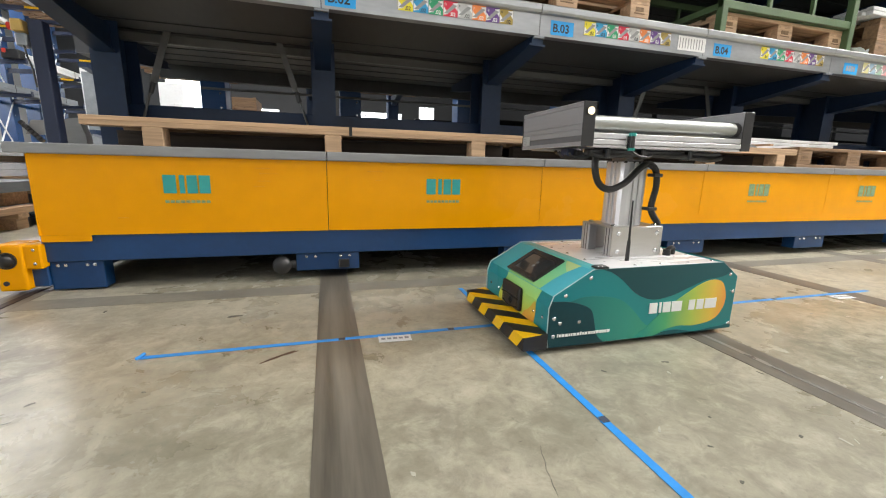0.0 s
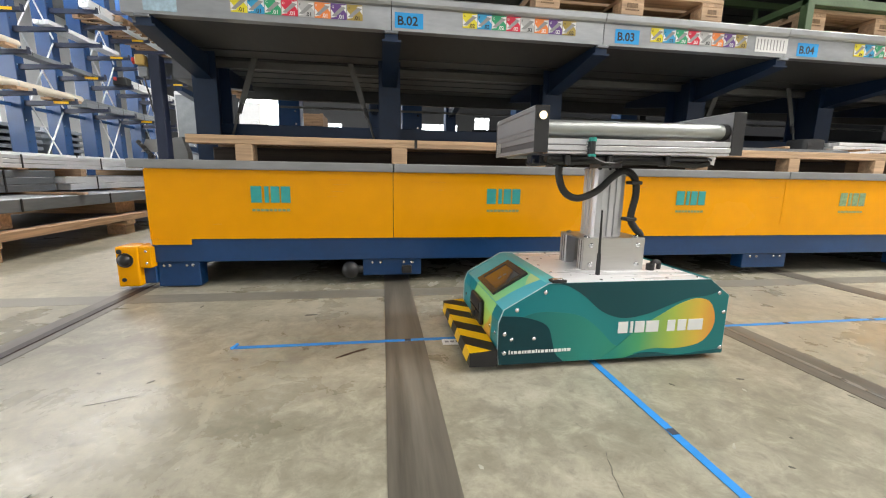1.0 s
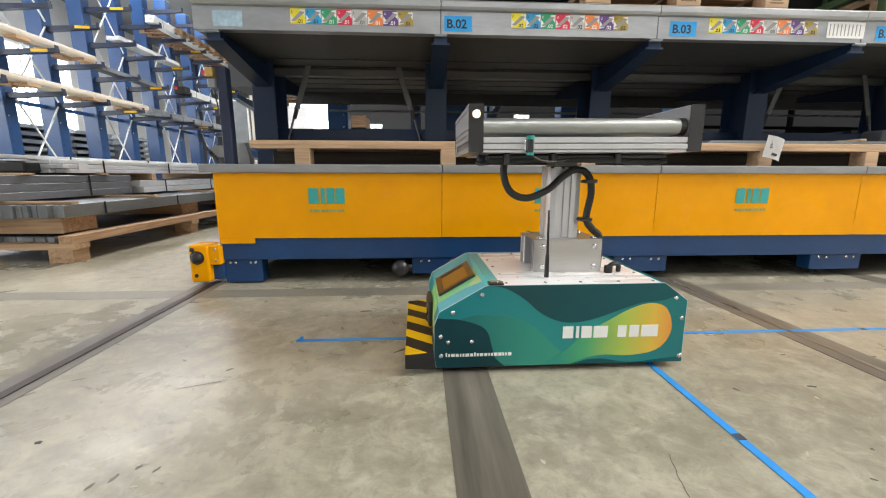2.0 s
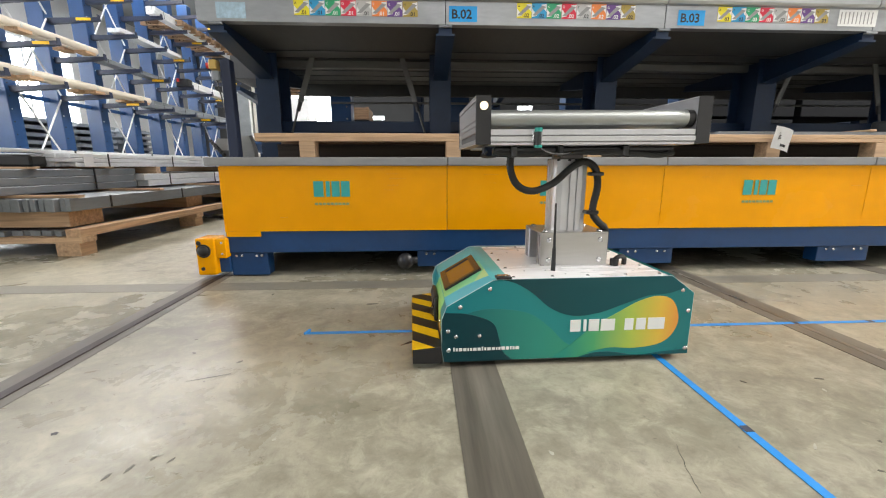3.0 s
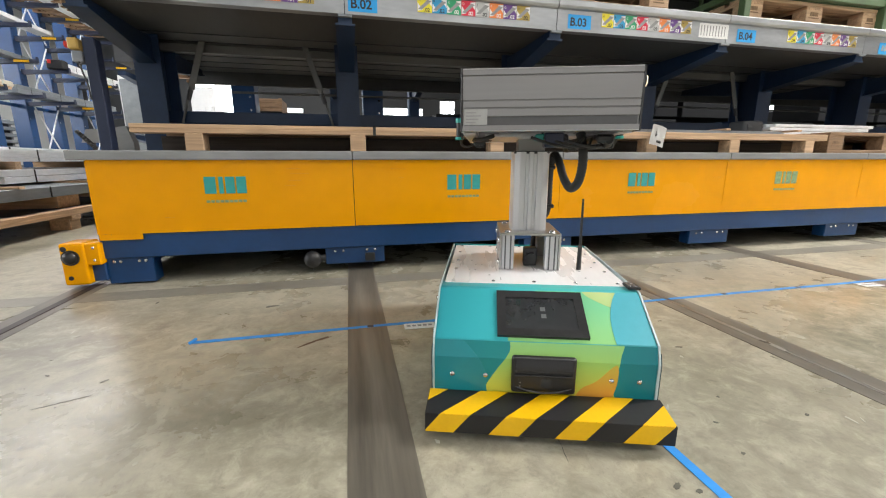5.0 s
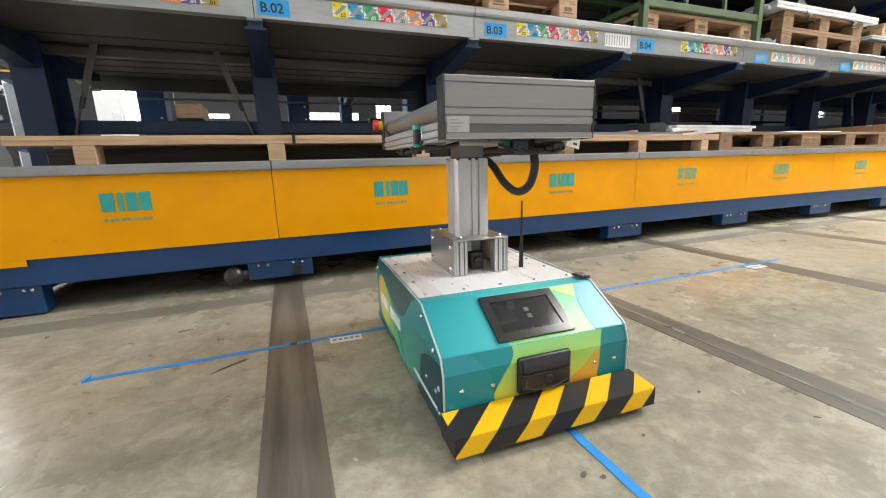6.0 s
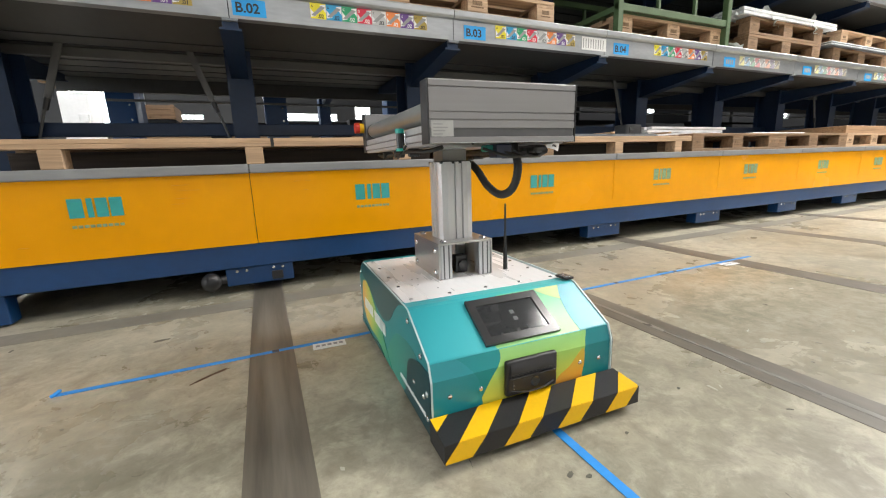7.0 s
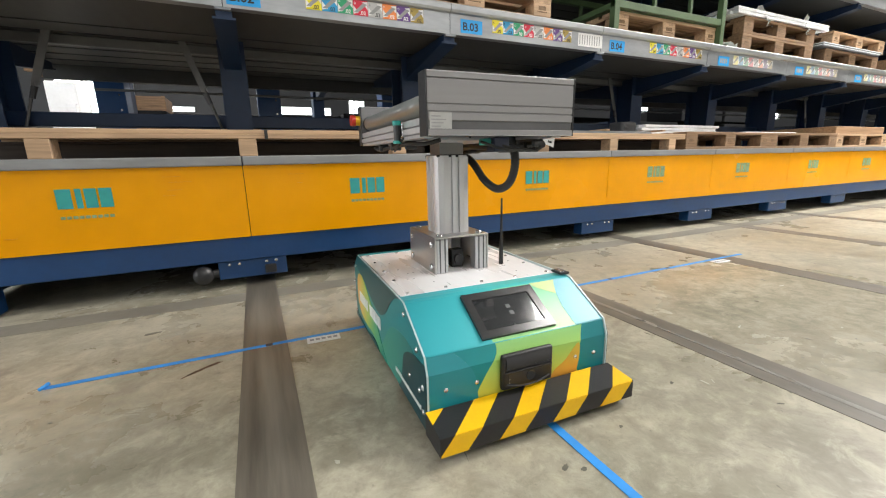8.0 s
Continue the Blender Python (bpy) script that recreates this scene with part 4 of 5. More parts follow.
part("wrap", box(-3.9, -3.05, 1.02, 1.16, 0.60, 0.69, 0.015), RUBBER, wr)
part("note", box(-2.895, -2.893, 1.3, 1.4, 0.6, 0.68), PAPER, wr, "white paper note")
bars_bundle("steel_bundle", "two thin bright rails on top of galvanised profiles", -3.2, -3.1, 0.1, 9.0, 0.7055, 2, 1, 0.03, BAR_ZINC, "y")
tb = thing("wood_battens", "pale battens on top of strapped channel sections", "battens")
for y in (0.3, 0.8, 1.5):
    part("batten", box(-4.0, -2.88, y, y + 0.1, 0.586, 0.6, 0.002), WOOD, tb)
sp = thing("wood_battens", "thin pale battens between layers of galvanised profiles", "battens")
for y in (2.2, 4.0, 6.0, 8.0):
    part("batten", box(-3.9, -2.9, y, y + 0.07, 0.531, 0.599, 0.002), WOOD, sp)
ub = thing("timber_trestle", "timber trestle under galvanised profiles", "timber frame")
for y in (5.6, 7.8):
    part("trestle", box(-3.9, -2.85, y, y + 0.15, 0, 0.41, 0.004), WOOD, ub)

# ---- the far cantilever rack ----
far = thing("cantilever_rack", "bright blue tall cantilever rack with long stock", "rack")
FX = -8.6
LEVELS = [0.56 + 0.82 * k for k in range(7)]
ARMS = LEVELS[2:]
for i in range(9):
    y = 5.63 + 1.19 * i
    up = part("upright", box(FX - 0.2, FX + 0.16, y - 0.13, y + 0.13, 0, 6.2, 0.01), BLUE_HALL, far)
    for k in range(22):
        part("hole", cyl((FX + 0.158, y - 0.07, 0.5 + 0.25 * k), (FX + 0.163, y - 0.07, 0.5 + 0.25 * k), 0.016, 6), BAR_ZINC if k % 5 == 0 else INK, up)
    for k, z in enumerate(ARMS):
        arm = part("arm", prism([(FX + 0.14, z), (FX + 1.25, z + 0.03), (FX + 1.25, z - 0.04), (FX + 0.14, z - 0.12)], "y", y - 0.05, y + 0.05), DARK_BLUE, far)
        part("arm_stop", box(FX + 1.235, FX + 1.25, y - 0.04, y + 0.04, z + 0.03, z + 0.09), DARK_BLUE, arm)
        if (i + 2 * k) % 3 == 0:
            part("load_plate", box(FX + 0.78, FX + 1.1, y - 0.053, y - 0.05, z - 0.045, z + 0.012), BUMP_YELLOW, arm, "small yellow load sign")
    if i < 8:
        if i % 2:
            for z in (0.5, 2.2, 3.9):
                part("cross_brace", cyl((FX + 0.18, y + 0.1, z), (FX + 0.18, y + 1.1, z + 1.6), 0.018, 8), BAR_ZINC, far)
                part("cross_brace", cyl((FX + 0.2, y + 1.1, z), (FX + 0.2, y + 0.1, z + 1.6), 0.018, 8), BAR_ZINC, far)
        part("tie_beam", box(FX - 0.1, FX - 0.04, y + 0.13, y + 1.06, 2.05, 2.13), BLUE_HALL, far)


def wrapped_pipe(y0, y1, x, z, r):
    """Foil-wrapped long pipes resting on timber packers across the arms."""
    t = thing("long_pipe", "milky foil-wrapped long pipe on timber packers", "pipe", group="wrapped pipes")
    part("pipe", cyl((x, y0, z + 0.06 + r), (x, y1, z + 0.06 + r), r, 14), PIPE_WRAP, t, "", True)
    n = max(2, int((y1 - y0) / 1.19))
    for k in range(n):
        y = y0 + 0.3 + k * (y1 - y0 - 0.6) / (n - 1)
        part("packer", box(x - 0.12, x + 0.12, y - 0.14, y + 0.14, z + 0.003, z + 0.062), WOOD_Y, t)
        part("band", cyl((x, y - 0.02, z + 0.06 + r), (x, y + 0.02, z + 0.06 + r), r + 0.004, 14), FOIL, t)


for z, y0, y1, x in ((LEVELS[3], 4.5, 8.1, -7.62), (LEVELS[2], 4.5, 9.75, -7.62), (LEVELS[2], 4.6, 9.5, -7.9), (LEVELS[3], 4.6, 7.9, -7.9)):
    wrapped_pipe(y0, y1, x, z + 0.028, 0.075)
for k, (z, y0, y1, mat, w, x) in enumerate(((LEVELS[3], 11.7, 15.4, BAR_ZINC, 0.3, 0.85), (LEVELS[3], 8.2, 11.0, BAR_STEEL, 0.3, 0.6), (LEVELS[2], 10.1, 14.4, BAR_STEEL, 0.4, 0.5), 
                                            (LEVELS[4], 9.0, 11.5, BAR_ZINC, 0.35, 0.7), (LEVELS[5], 10.2, 15.0, BAR_ZINC, 0.25, 0.95))):
    bars_bundle("long_stock", "long grey profiles lying on blue rack arms", FX + x, FX + x + w, y0, y1, z + 0.03, 3, 1 if k % 2 else 2, 0.1, mat, "y")
cap = thing("bundle_wrap", "dark foil wrap round a profile bundle with red tag", "wrap")
part("wrap", box(-7.79, -7.41, 11.42, 11.68, LEVELS[3] + 0.032, LEVELS[3] + 0.26, 0.02), RUBBER, cap)
part("tag", box(-7.74, -7.66, 11.4, 11.42, LEVELS[3] + 0.16, LEVELS[3] + 0.26, 0.006), RED, cap, "red tag")
for k in range(4):
    euro_pallet(pose(FX + 0.2, 11.1 + 0.95 * k, LEVELS[5] + 0.035), WOOD_OLD, "weathered wooden pallet on tall rack arms")
blk = thing("sheet_stack", "grey louvred stacks of sheet steel behind the rack", "sheet stack")
for j in range(4):
    for k in range(9):
        part("sheet", box(-12.2, -10.6, 7.0 + 2.0 * j, 8.5 + 2.0 * j, 0.2 + 0.2 * k, 0.3 + 0.2 * k), BAR_STEEL, blk)
for j in range(4):
    for y in (7.1, 8.3):
        part("stand", box(-12.0, -10.8, y + 2.0 * j, y + 2.0 * j + 0.1, 0, 1.95), BAR_STEEL, blk)
cab = thing("machine_cabinet", "tall grey steel machine cabinet in the hall", "cabinet")
part("body", box(-5.76, -5.2, 10.5, 11.6, 0, 2.8, 0.02), WALL, cab)
part("door", box(-5.72, -5.24, 10.47, 10.5, 0.2, 2.7, 0.01), BAR_STEEL, cab)
part("handle", box(-5.32, -5.29, 10.44, 10.47, 1.3, 1.5, 0.005), BOLT, cab)
tagged(link_mesh("pillar", box(-5.13, -4.83, 10.5, 10.8, 0, ROOF), material("pale_concrete_pillar", (0.5, 0.48, 0.43), 0.7, 0, 0.15, 3, 0.1, 30)), "pale concrete pillar of the hall", "pillar", kind="structure")
crate_b = thing("wooden_crate", "brown wooden crate on top of dark stack", "crate", pose(-1.87, 7.0, 1.6))
for k in range(3):
    part("board", box(0, 0.58, 0, 0.02, 0.005 + 0.085 * k, 0.08 + 0.085 * k, 0.002), WOOD_OLD, crate_b)
for x in (0.0, 0.52):
    part("batten", box(x, x + 0.06, -0.02, 0, 0.0, 0.26, 0.002), WOOD_OLD, crate_b)
part("core", box(0.01, 0.57, 0.02, 0.8, 0.0, 0.25), WOOD_OLD, crate_b)


# ---- the transport robot: x ahead, y to its left, origin on the floor under its drive axle ----
robot = thing("transport_robot", "teal printed transport robot with aluminium conveyor on a mast", "robot")
SIDE = 0.2525
OUT = [(-0.108, 0.02), (0.665, 0.022), (0.671, 0.06), (0.671, 0.156), (0.656, 0.196), (0.520, 0.274), (0.505, 0.276), (-0.030, 0.276), (-0.107, 0.220)]
DIBOND = material("white_composite_edge", (0.5, 0.6, 0.6), 0.4, 0, 0.04, 20)
FILM = gradient("teal_film", [(0.0, (0.012, 0.17, 0.18)), (0.4, (0.02, 0.25, 0.24)), (1.0, (0.008, 0.2, 0.23))], 0, -0.11, 0.66)
FILM_DARK = material("dark_teal_film", (0.004, 0.045, 0.056), 0.36, 0, 0.12, 9, spec=0.3)
FILM_DARK2 = gradient("deep_teal_film", [(0.0, (0.003, 0.085, 0.1)), (1.0, (0.004, 0.055, 0.065))], 0, 0.0, 0.45)
FILM_MID = gradient("sea_green_film", [(0.0, (0.05, 0.32, 0.16)), (0.5, (0.03, 0.26, 0.2)), (1.0, (0.012, 0.15, 0.15))], 0, 0.15, 0.6)
FILM_SUN = gradient("green_to_orange_film", [(0.0, (0.78, 0.27, 0.06)), (0.2, (0.74, 0.5, 0.07)), (0.45, (0.42, 0.55, 0.09)), (0.75, (0.08, 0.38, 0.16)), (1.0, (0.02, 0.26, 0.2))], 0, -0.07, 0.3)
# The hood's light is in its two cyans: slope paler for reflections, front darker.
HOOD = gradient("cyan_film", [(0.0, (0.03, 0.33, 0.38)), (0.3, (0.045, 0.41, 0.45)), (0.62, (0.07, 0.48, 0.45)), (1.0, (0.08, 0.44, 0.48))], 1, -0.25, 0.25)
HOOD_LOW = gradient("dim_cyan_film", [(0.0, (0.008, 0.2, 0.23)), (0.5, (0.015, 0.27, 0.27)), (1.0, (0.01, 0.19, 0.22))], 1, -0.25, 0.25)
LIME = gradient("lime_film", [(0.0, (0.62, 0.57, 0.06)), (0.45, (0.36, 0.61, 0.14)), (1.0, (0.2, 0.58, 0.3))], 2, 0.07, 0.25)
AMBER = gradient("amber_film", [(0.0, (0.68, 0.3, 0.04)), (1.0, (0.55, 0.52, 0.08))], 2, 0.07, 0.18)
PALE = gradient("pale_lime_film", [(0.0, (0.3, 0.55, 0.22)), (1.0, (0.5, 0.6, 0.25))], 2, 0.19, 0.28)
SKY = material("pale_cyan_film", (0.07, 0.40, 0.48), 0.36, 0, 0.06, 8, spec=0.45)
BEZEL = material("satin_black_bezel", (0.03, 0.03, 0.031), 0.22, 0, 0.2, 12, 0.03, 90)
SCREEN_MARK = material("faint_screen_print", (0.14, 0.15, 0.15), 0.1, coat=1.0)
CIRCLE = material("shade_cyan_film", (0.012, 0.24, 0.28), 0.36, 0, 0.06, 8, coat=0.08)


def smooth_outline(pts, steps=5):
    """A closed smooth outline through points in two dimensions."""
    k = len(pts)
    out = []
    for i in range(k):
        p0, p1, p2, p3 = (Vector(pts[(i + j) % k]) for j in (-1, 0, 1, 2))
        for s in range(steps):
            u = s / steps
            out.append(tuple(0.5 * (2 * p1 + (p2 - p0) * u + (2 * p0 - 5 * p1 + 4 * p2 - p3) * u * u + (3 * p1 - p0 - 3 * p2 + p3) * u ** 3)))
    return out


def clip(poly, a, b, c):
    """What of a polygon lies where a*x + b*y <= c."""
    out = []
    for i, p in enumerate(poly):
        q = poly[(i + 1) % len(poly)]
        dp, dq = a * p[0] + b * p[1] - c, a * q[0] + b * q[1] - c
        if dp <= 0:
            out.append(p)
        if dp * dq < 0:
            t = dp / (dp - dq)
            out.append((p[0] + t * (q[0] - p[0]), p[1] + t * (q[1] - p[1])))
    return out


def clip_to(poly, shape):
    """A polygon cut to a convex outline that runs anticlockwise."""
    for i, p in enumerate(shape):
        q = shape[(i + 1) % len(shape)]
        a, b = q[1] - p[1], -(q[0] - p[0])
        poly = clip(poly, a, b, a * p[0] + b * p[1])
        if not poly:
            return poly
    return poly


cx, cz = 0.28, 0.15
INNER = [(cx + (x - cx) * 0.996, cz + (z - cz) * 0.992) for x, z in OUT]
WAVES = [
    (FILM_MID, "sea_green_wave", smooth_outline([(0.60, 0.165), (0.55, 0.185), (0.47, 0.182), (0.40, 0.165), (0.34, 0.12), (0.29, 0.07), (0.22, 0.035), (0.16, 0.01), (0.5, 0.0), (0.52, 0.08), (0.54, 0.14)])),
    (FILM_DARK2, "deep_teal_wave", smooth_outline([(0.52, 0.295), (0.45, 0.263), (0.40, 0.232), (0.34, 0.182), (0.27, 0.157), (0.19, 0.165), (0.11, 0.192), (0.04, 0.215), (-0.03, 0.222), (-0.09, 0.25), (-0.10, 0.30), (0.2, 0.31)])),
    (FILM_SUN, "sunny_wave", smooth_outline([(0.34, 0.015), (0.28, 0.06), (0.21, 0.118), (0.13, 0.165), (0.07, 0.197), (0.01, 0.213), (-0.04, 0.198), (-0.064, 0.14), (-0.05, 0.09), (-0.01, 0.058), (0.07, 0.046), (0.15, 0.05), (0.22, 0.036), (0.28, 0.01)])),
    (FILM_DARK, "dark_wave", smooth_outline([(0.70, 0.16), (0.63, 0.176), (0.565, 0.165), (0.515, 0.14), (0.497, 0.09), (0.485, 0.05), (0.45, 0.0), (0.6, -0.02), (0.72, 0.0)])),
    (FILM_DARK2, "lower_wave", smooth_outline([(0.27, 0.0), (0.22, 0.03), (0.15, 0.036), (0.06, 0.022), (-0.03, 0.03), (-0.12, 0.035), (-0.12, 0.0)])),
]
for s in (1, -1):
    pan = part("side_panel", prism(OUT, "y", s * (SIDE - 0.004), s * SIDE), DIBOND, robot, "printed composite side panel")
    part("film", prism(INNER, "y", s * SIDE, s * (SIDE + 0.0006)), FILM, pan)
    for k, (mt, nm, poly) in enumerate(WAVES):
        cut = clip_to(poly if sum(a[0] * b[1] - a[1] * b[0] for a, b in zip(poly, poly[1:] + poly[:1])) > 0 else poly[::-1], INNER)
        part(nm, prism(cut, "y", s * (SIDE + 0.0004), s * (SIDE + 0.0012 + 0.0005 * k)), mt, pan)
    blocks = [(0, 0.105), (0.135, 0.165), (0.19, 0.295), (0.315, 0.46), (0.565, 0.655), (0.685, 0.785), (0.81, 0.985)]
    for a, b in blocks:
        xa, xb = 0.279 - 0.303 * a, 0.279 - 0.303 * b
        za = 0.107
        part("mark_block", box(min(xa, xb), max(xa, xb), *sorted((s * (SIDE + 0.001), s * (SIDE + 0.0040))), za, za + 0.037), WHITE_PRINT, pan, "white printed block")
    xa = 0.636
    for k in range(19):
        wd = (0.0045, 0.0095, 0.0105, 0.006)[k * 7 % 4]
        hi = 0.0685 if k in (0, 8) else 0.0655
        part("mark_bar", box(xa - wd, xa, *sorted((s * (SIDE + 0.001), s * (SIDE + 0.0040))), 0.0565, hi), WHITE_PRINT, pan, "white printed bar")
        xa -= wd + 0.0032
    for x, z in ((0.528, 0.248), (0.615, 0.195), (0.651, 0.121), (0.65, 0.06), (-0.068, 0.229), (-0.093, 0.163), (-0.098, 0.04)):
        part("screw", dome((x, s * (SIDE + 0.002), z), 0.0072, (1, 0.6, 1), seg=12), BOLT, pan, "", True)
    for x in (0.628, 0.557):
        part("indicator", dome((x, s * (SIDE + 0.002), 0.103), 0.0065, (1, 0.6, 1), seg=12), BOLT, pan, "small clear indicator lens", True)

part("chassis", prism([(-0.09, 0.012), (0.65, 0.012), (0.642, 0.17), (0.50, 0.258), (-0.03, 0.258), (-0.09, 0.205)], "y", -0.238, 0.238), BLACK, robot, "black inner chassis")
for s in (1, -1):
    part("wheel", cyl((0, s * 0.15, 0.0305), (0, s * 0.19, 0.0305), 0.03, 20), RUBBER, robot)
    part("caster", cyl((0.56, s * 0.16, 0.0255), (0.56, s * 0.185, 0.0255), 0.025, 16), RUBBER, robot)
part("rear_cover", prism([(-0.104, 0.022), (-0.098, 0.022), (-0.098, 0.212), (-0.03, 0.272), (-0.034, 0.277), (-0.104, 0.213)], "y", -0.2485, 0.2485), FILM, robot)
deck = part("deck", box(-0.03, 0.468, -0.2425, 0.2425, 0.262, 0.2725, 0.001), DECK_ALU, robot, "pale brushed aluminium deck plate")
for x in (-0.01, 0.1, 0.22, 0.33, 0.45):
    for y in (-0.22, -0.11, 0.0, 0.11, 0.22):
        if abs(y) > 0.15 or x > 0.4 or x < 0.0:
            part("screw", dome((x, y, 0.2735), 0.0055, (1, 1, 0.6), seg=10), BOLT, deck, "", True)
for k in range(16):
    x, y = random.uniform(0.0, 0.44), random.choice((-1, 1)) * random.uniform(0.12, 0.22)
    part("hole", cyl((x, y, 0.2725), (x, y, 0.2731), 0.003, 8), INK_GREY, deck)

# front hood
HB = 0.2482
hood = part("hood", prism([(0.455, 0.272), (0.47, 0.272), (0.504, 0.2735), (0.518, 0.271), (0.654, 0.192), (0.666, 0.155), (0.666, 0.05), (0.659, 0.05), (0.659, 0.153), (0.647, 0.187), (0.515, 0.264), (0.455, 0.264)], "y", -HB, HB), HOOD, robot, "cyan printed front hood")
P0, P1 = Vector((0.519, 0, 0.2705)), Vector((0.653, 0, 0.1927))
SL = (P1 - P0).length
SN = Vector((P0.z - P1.z, 0, P1.x - P0.x)).normalized()


def on_slope(poly, lift, thick, mt, nm, label="", parent=None):
    """A flat piece on the sloping hood: poly in (y, distance down the slope)."""
    bm = bmesh.new()
    d = (P1 - P0).normalized()
    lo = [bm.verts.new(P0 + d * w + Vector((0, y, 0)) + SN * lift) for y, w in poly]
    hi = [bm.verts.new(v.co + SN * thick) for v in lo]
    bm.faces.new(lo)
    bm.faces.new(hi[::-1])
    for i in range(len(poly)):
        bm.faces.new((lo[i], hi[i], hi[(i + 1) % len(poly)], lo[(i + 1) % len(poly)]))
    return part(nm, bm, mt, parent or hood, label)


def on_front(poly, lift, thick, mt, nm, label=""):
    """A piece of film on the upright front and on the leaning facet above it."""
    low, up = clip(poly, 0, 1, 0.155), clip(poly, 0, -1, -0.155)
    bm = prism(low, "x", 0.666 + lift, 0.666 + lift + thick)
    if len(up) > 2:
        leaning = prism(up, "x", 0.666 + lift, 0.666 + lift + thick)
        for v in leaning.verts:
            v.co.x -= (v.co.z - 0.155) * 0.012 / 0.037
        bm = merge(bm, leaning)
    return part(nm, bm, mt, hood, label)


on_slope(clip_to(smooth_outline([(-0.075, 0.17), (-0.055, 0.12), (-0.03, 0.06), (0.02, -0.03), (0.14, -0.03), (0.17, 0.05), (0.165, 0.1), (0.16, 0.17)]), [(-0.245, 0), (0.245, 0), (0.245, SL), (-0.245, SL)]), 0.0002, 0.0006, LIME, "lime_film")
on_slope(clip_to(smooth_outline([(0.12, -0.04), (0.11, 0.0), (0.14, 0.03), (0.18, 0.05), (0.2, 0.03), (0.2, -0.04)]), [(-0.245, 0), (0.245, 0), (0.245, SL), (-0.245, SL)]), 0.0004, 0.0009, PALE, "pale_film")
on_slope(clip_to(smooth_outline([(0.175, 0.2), (0.16, 0.12), (0.17, 0.05), (0.195, -0.005), (0.225, -0.03), (0.26, 0.0), (0.26, 0.2)]), [(-0.245, 0), (0.245, 0), (0.245, SL), (-0.245, SL)]), 0.0006, 0.0011, SKY, "pale_cyan_film")
on_slope(clip_to(smooth_outline([(-0.26, 0.06), (-0.2, 0.03), (-0.13, 0.06), (-0.09, 0.12), (-0.09, 0.2), (-0.26, 0.2)]), [(-0.245, 0), (0.245, 0), (0.245, SL), (-0.245, SL)]), 0.0003, 0.0006, HOOD, "wave_film")
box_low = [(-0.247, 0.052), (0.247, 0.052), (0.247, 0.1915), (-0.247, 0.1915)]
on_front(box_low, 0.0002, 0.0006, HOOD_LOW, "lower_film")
on_front(clip_to(smooth_outline([(-0.14, 0.0), (-0.134, 0.07), (-0.109, 0.12), (-0.076, 0.17), (-0.055, 0.22), (0.16, 0.22), (0.168, 0.16), (0.155, 0.1), (0.15, 0.0)]), box_low), 0.0006, 0.0007, LIME, "lime_film")
on_front(clip_to(smooth_outline([(0.06, 0.0), (0.08, 0.08), (0.12, 0.11), (0.16, 0.15), (0.165, 0.11), (0.155, 0.06), (0.15, 0.0)]), box_low), 0.001, 0.0008, AMBER, "amber_film")
on_front(clip_to(smooth_outline([(-0.135, 0.0), (-0.128, 0.09), (-0.138, 0.14), (-0.165, 0.175), (-0.19, 0.2), (-0.2, 0.25), (-0.27, 0.2), (-0.27, 0.0)]), box_low), 0.0009, 0.0007, CIRCLE, "shade_film")
for y in (-0.207, -0.13, 0.152, 0.212):
    part("indicator", dome((0.6675, y, 0.112), 0.0062, (0.6, 1, 1), seg=12), BOLT, hood, "small clear indicator lens", True)

bez = on_slope([(-0.104, 0.009), (0.104, 0.009), (0.104, 0.146), (-0.104, 0.146)], 0.0005, 0.0045, BLACK, "display", "black framed touch display", robot)
on_slope([(-0.083, 0.03), (0.083, 0.03), (0.083, 0.125), (-0.083, 0.125)], 0.005, 0.0006, SCREEN, "screen", "dark glossy screen", bez)
for y, w in ((0.0, 0.058), (0.001, 0.079)):
    on_slope([(y, w), (y + 0.012, w), (y + 0.012, w + 0.012), (y, w + 0.012)], 0.0057, 0.0003, SCREEN_MARK, "screen_mark", "faint grey square", bez)
for rim in ([(-0.104, 0.009), (0.104, 0.009), (0.104, 0.03), (-0.104, 0.03)], [(-0.104, 0.125), (0.104, 0.125), (0.104, 0.146), (-0.104, 0.146)],
            [(-0.104, 0.0301), (-0.083, 0.0301), (-0.083, 0.1249), (-0.104, 0.1249)], [(0.083, 0.0301), (0.104, 0.0301), (0.104, 0.1249), (0.083, 0.1249)]):
    on_slope(rim, 0.0052, 0.0036, BEZEL, "rim", "", bez)

# scanner
scan = part("scanner", box(0.6665, 0.682, -0.0715, 0.0715, 0.079, 0.1685, 0.009, seg=4), BLACK, robot, "black rounded scanner housing", True)
part("scanner_brow", prism([(0.679, 0.165), (0.684, 0.159), (0.6865, 0.134), (0.679, 0.127)], "y", -0.064, 0.064, bevel=0.0025), BLACK, scan, "", True)
part("scanner_lip", box(0.680, 0.687, -0.064, 0.064, 0.1225, 0.1265, 0.0018, seg=2), BEZEL, scan, "", True)
part("scanner_lip", hose([(0.681, -0.06, 0.094), (0.687, -0.03, 0.0885), (0.689, 0.0, 0.087), (0.687, 0.03, 0.0885), (0.681, 0.06, 0.094)], 0.0022, 8), BEZEL, scan, "", True)
part("scanner_slot", box(0.6815, 0.6832, -0.055, 0.055, 0.093, 0.121), BLACK, scan)
part("scanner_eye", cyl((0.683, 0.006, 0.106), (0.6845, 0.006, 0.106), 0.0125, 20), SCREEN, scan)
for z in (0.098, 0.107):
    part("scanner_led", dome((0.6826, -0.052, z), 0.0016), INK_GREY, scan)

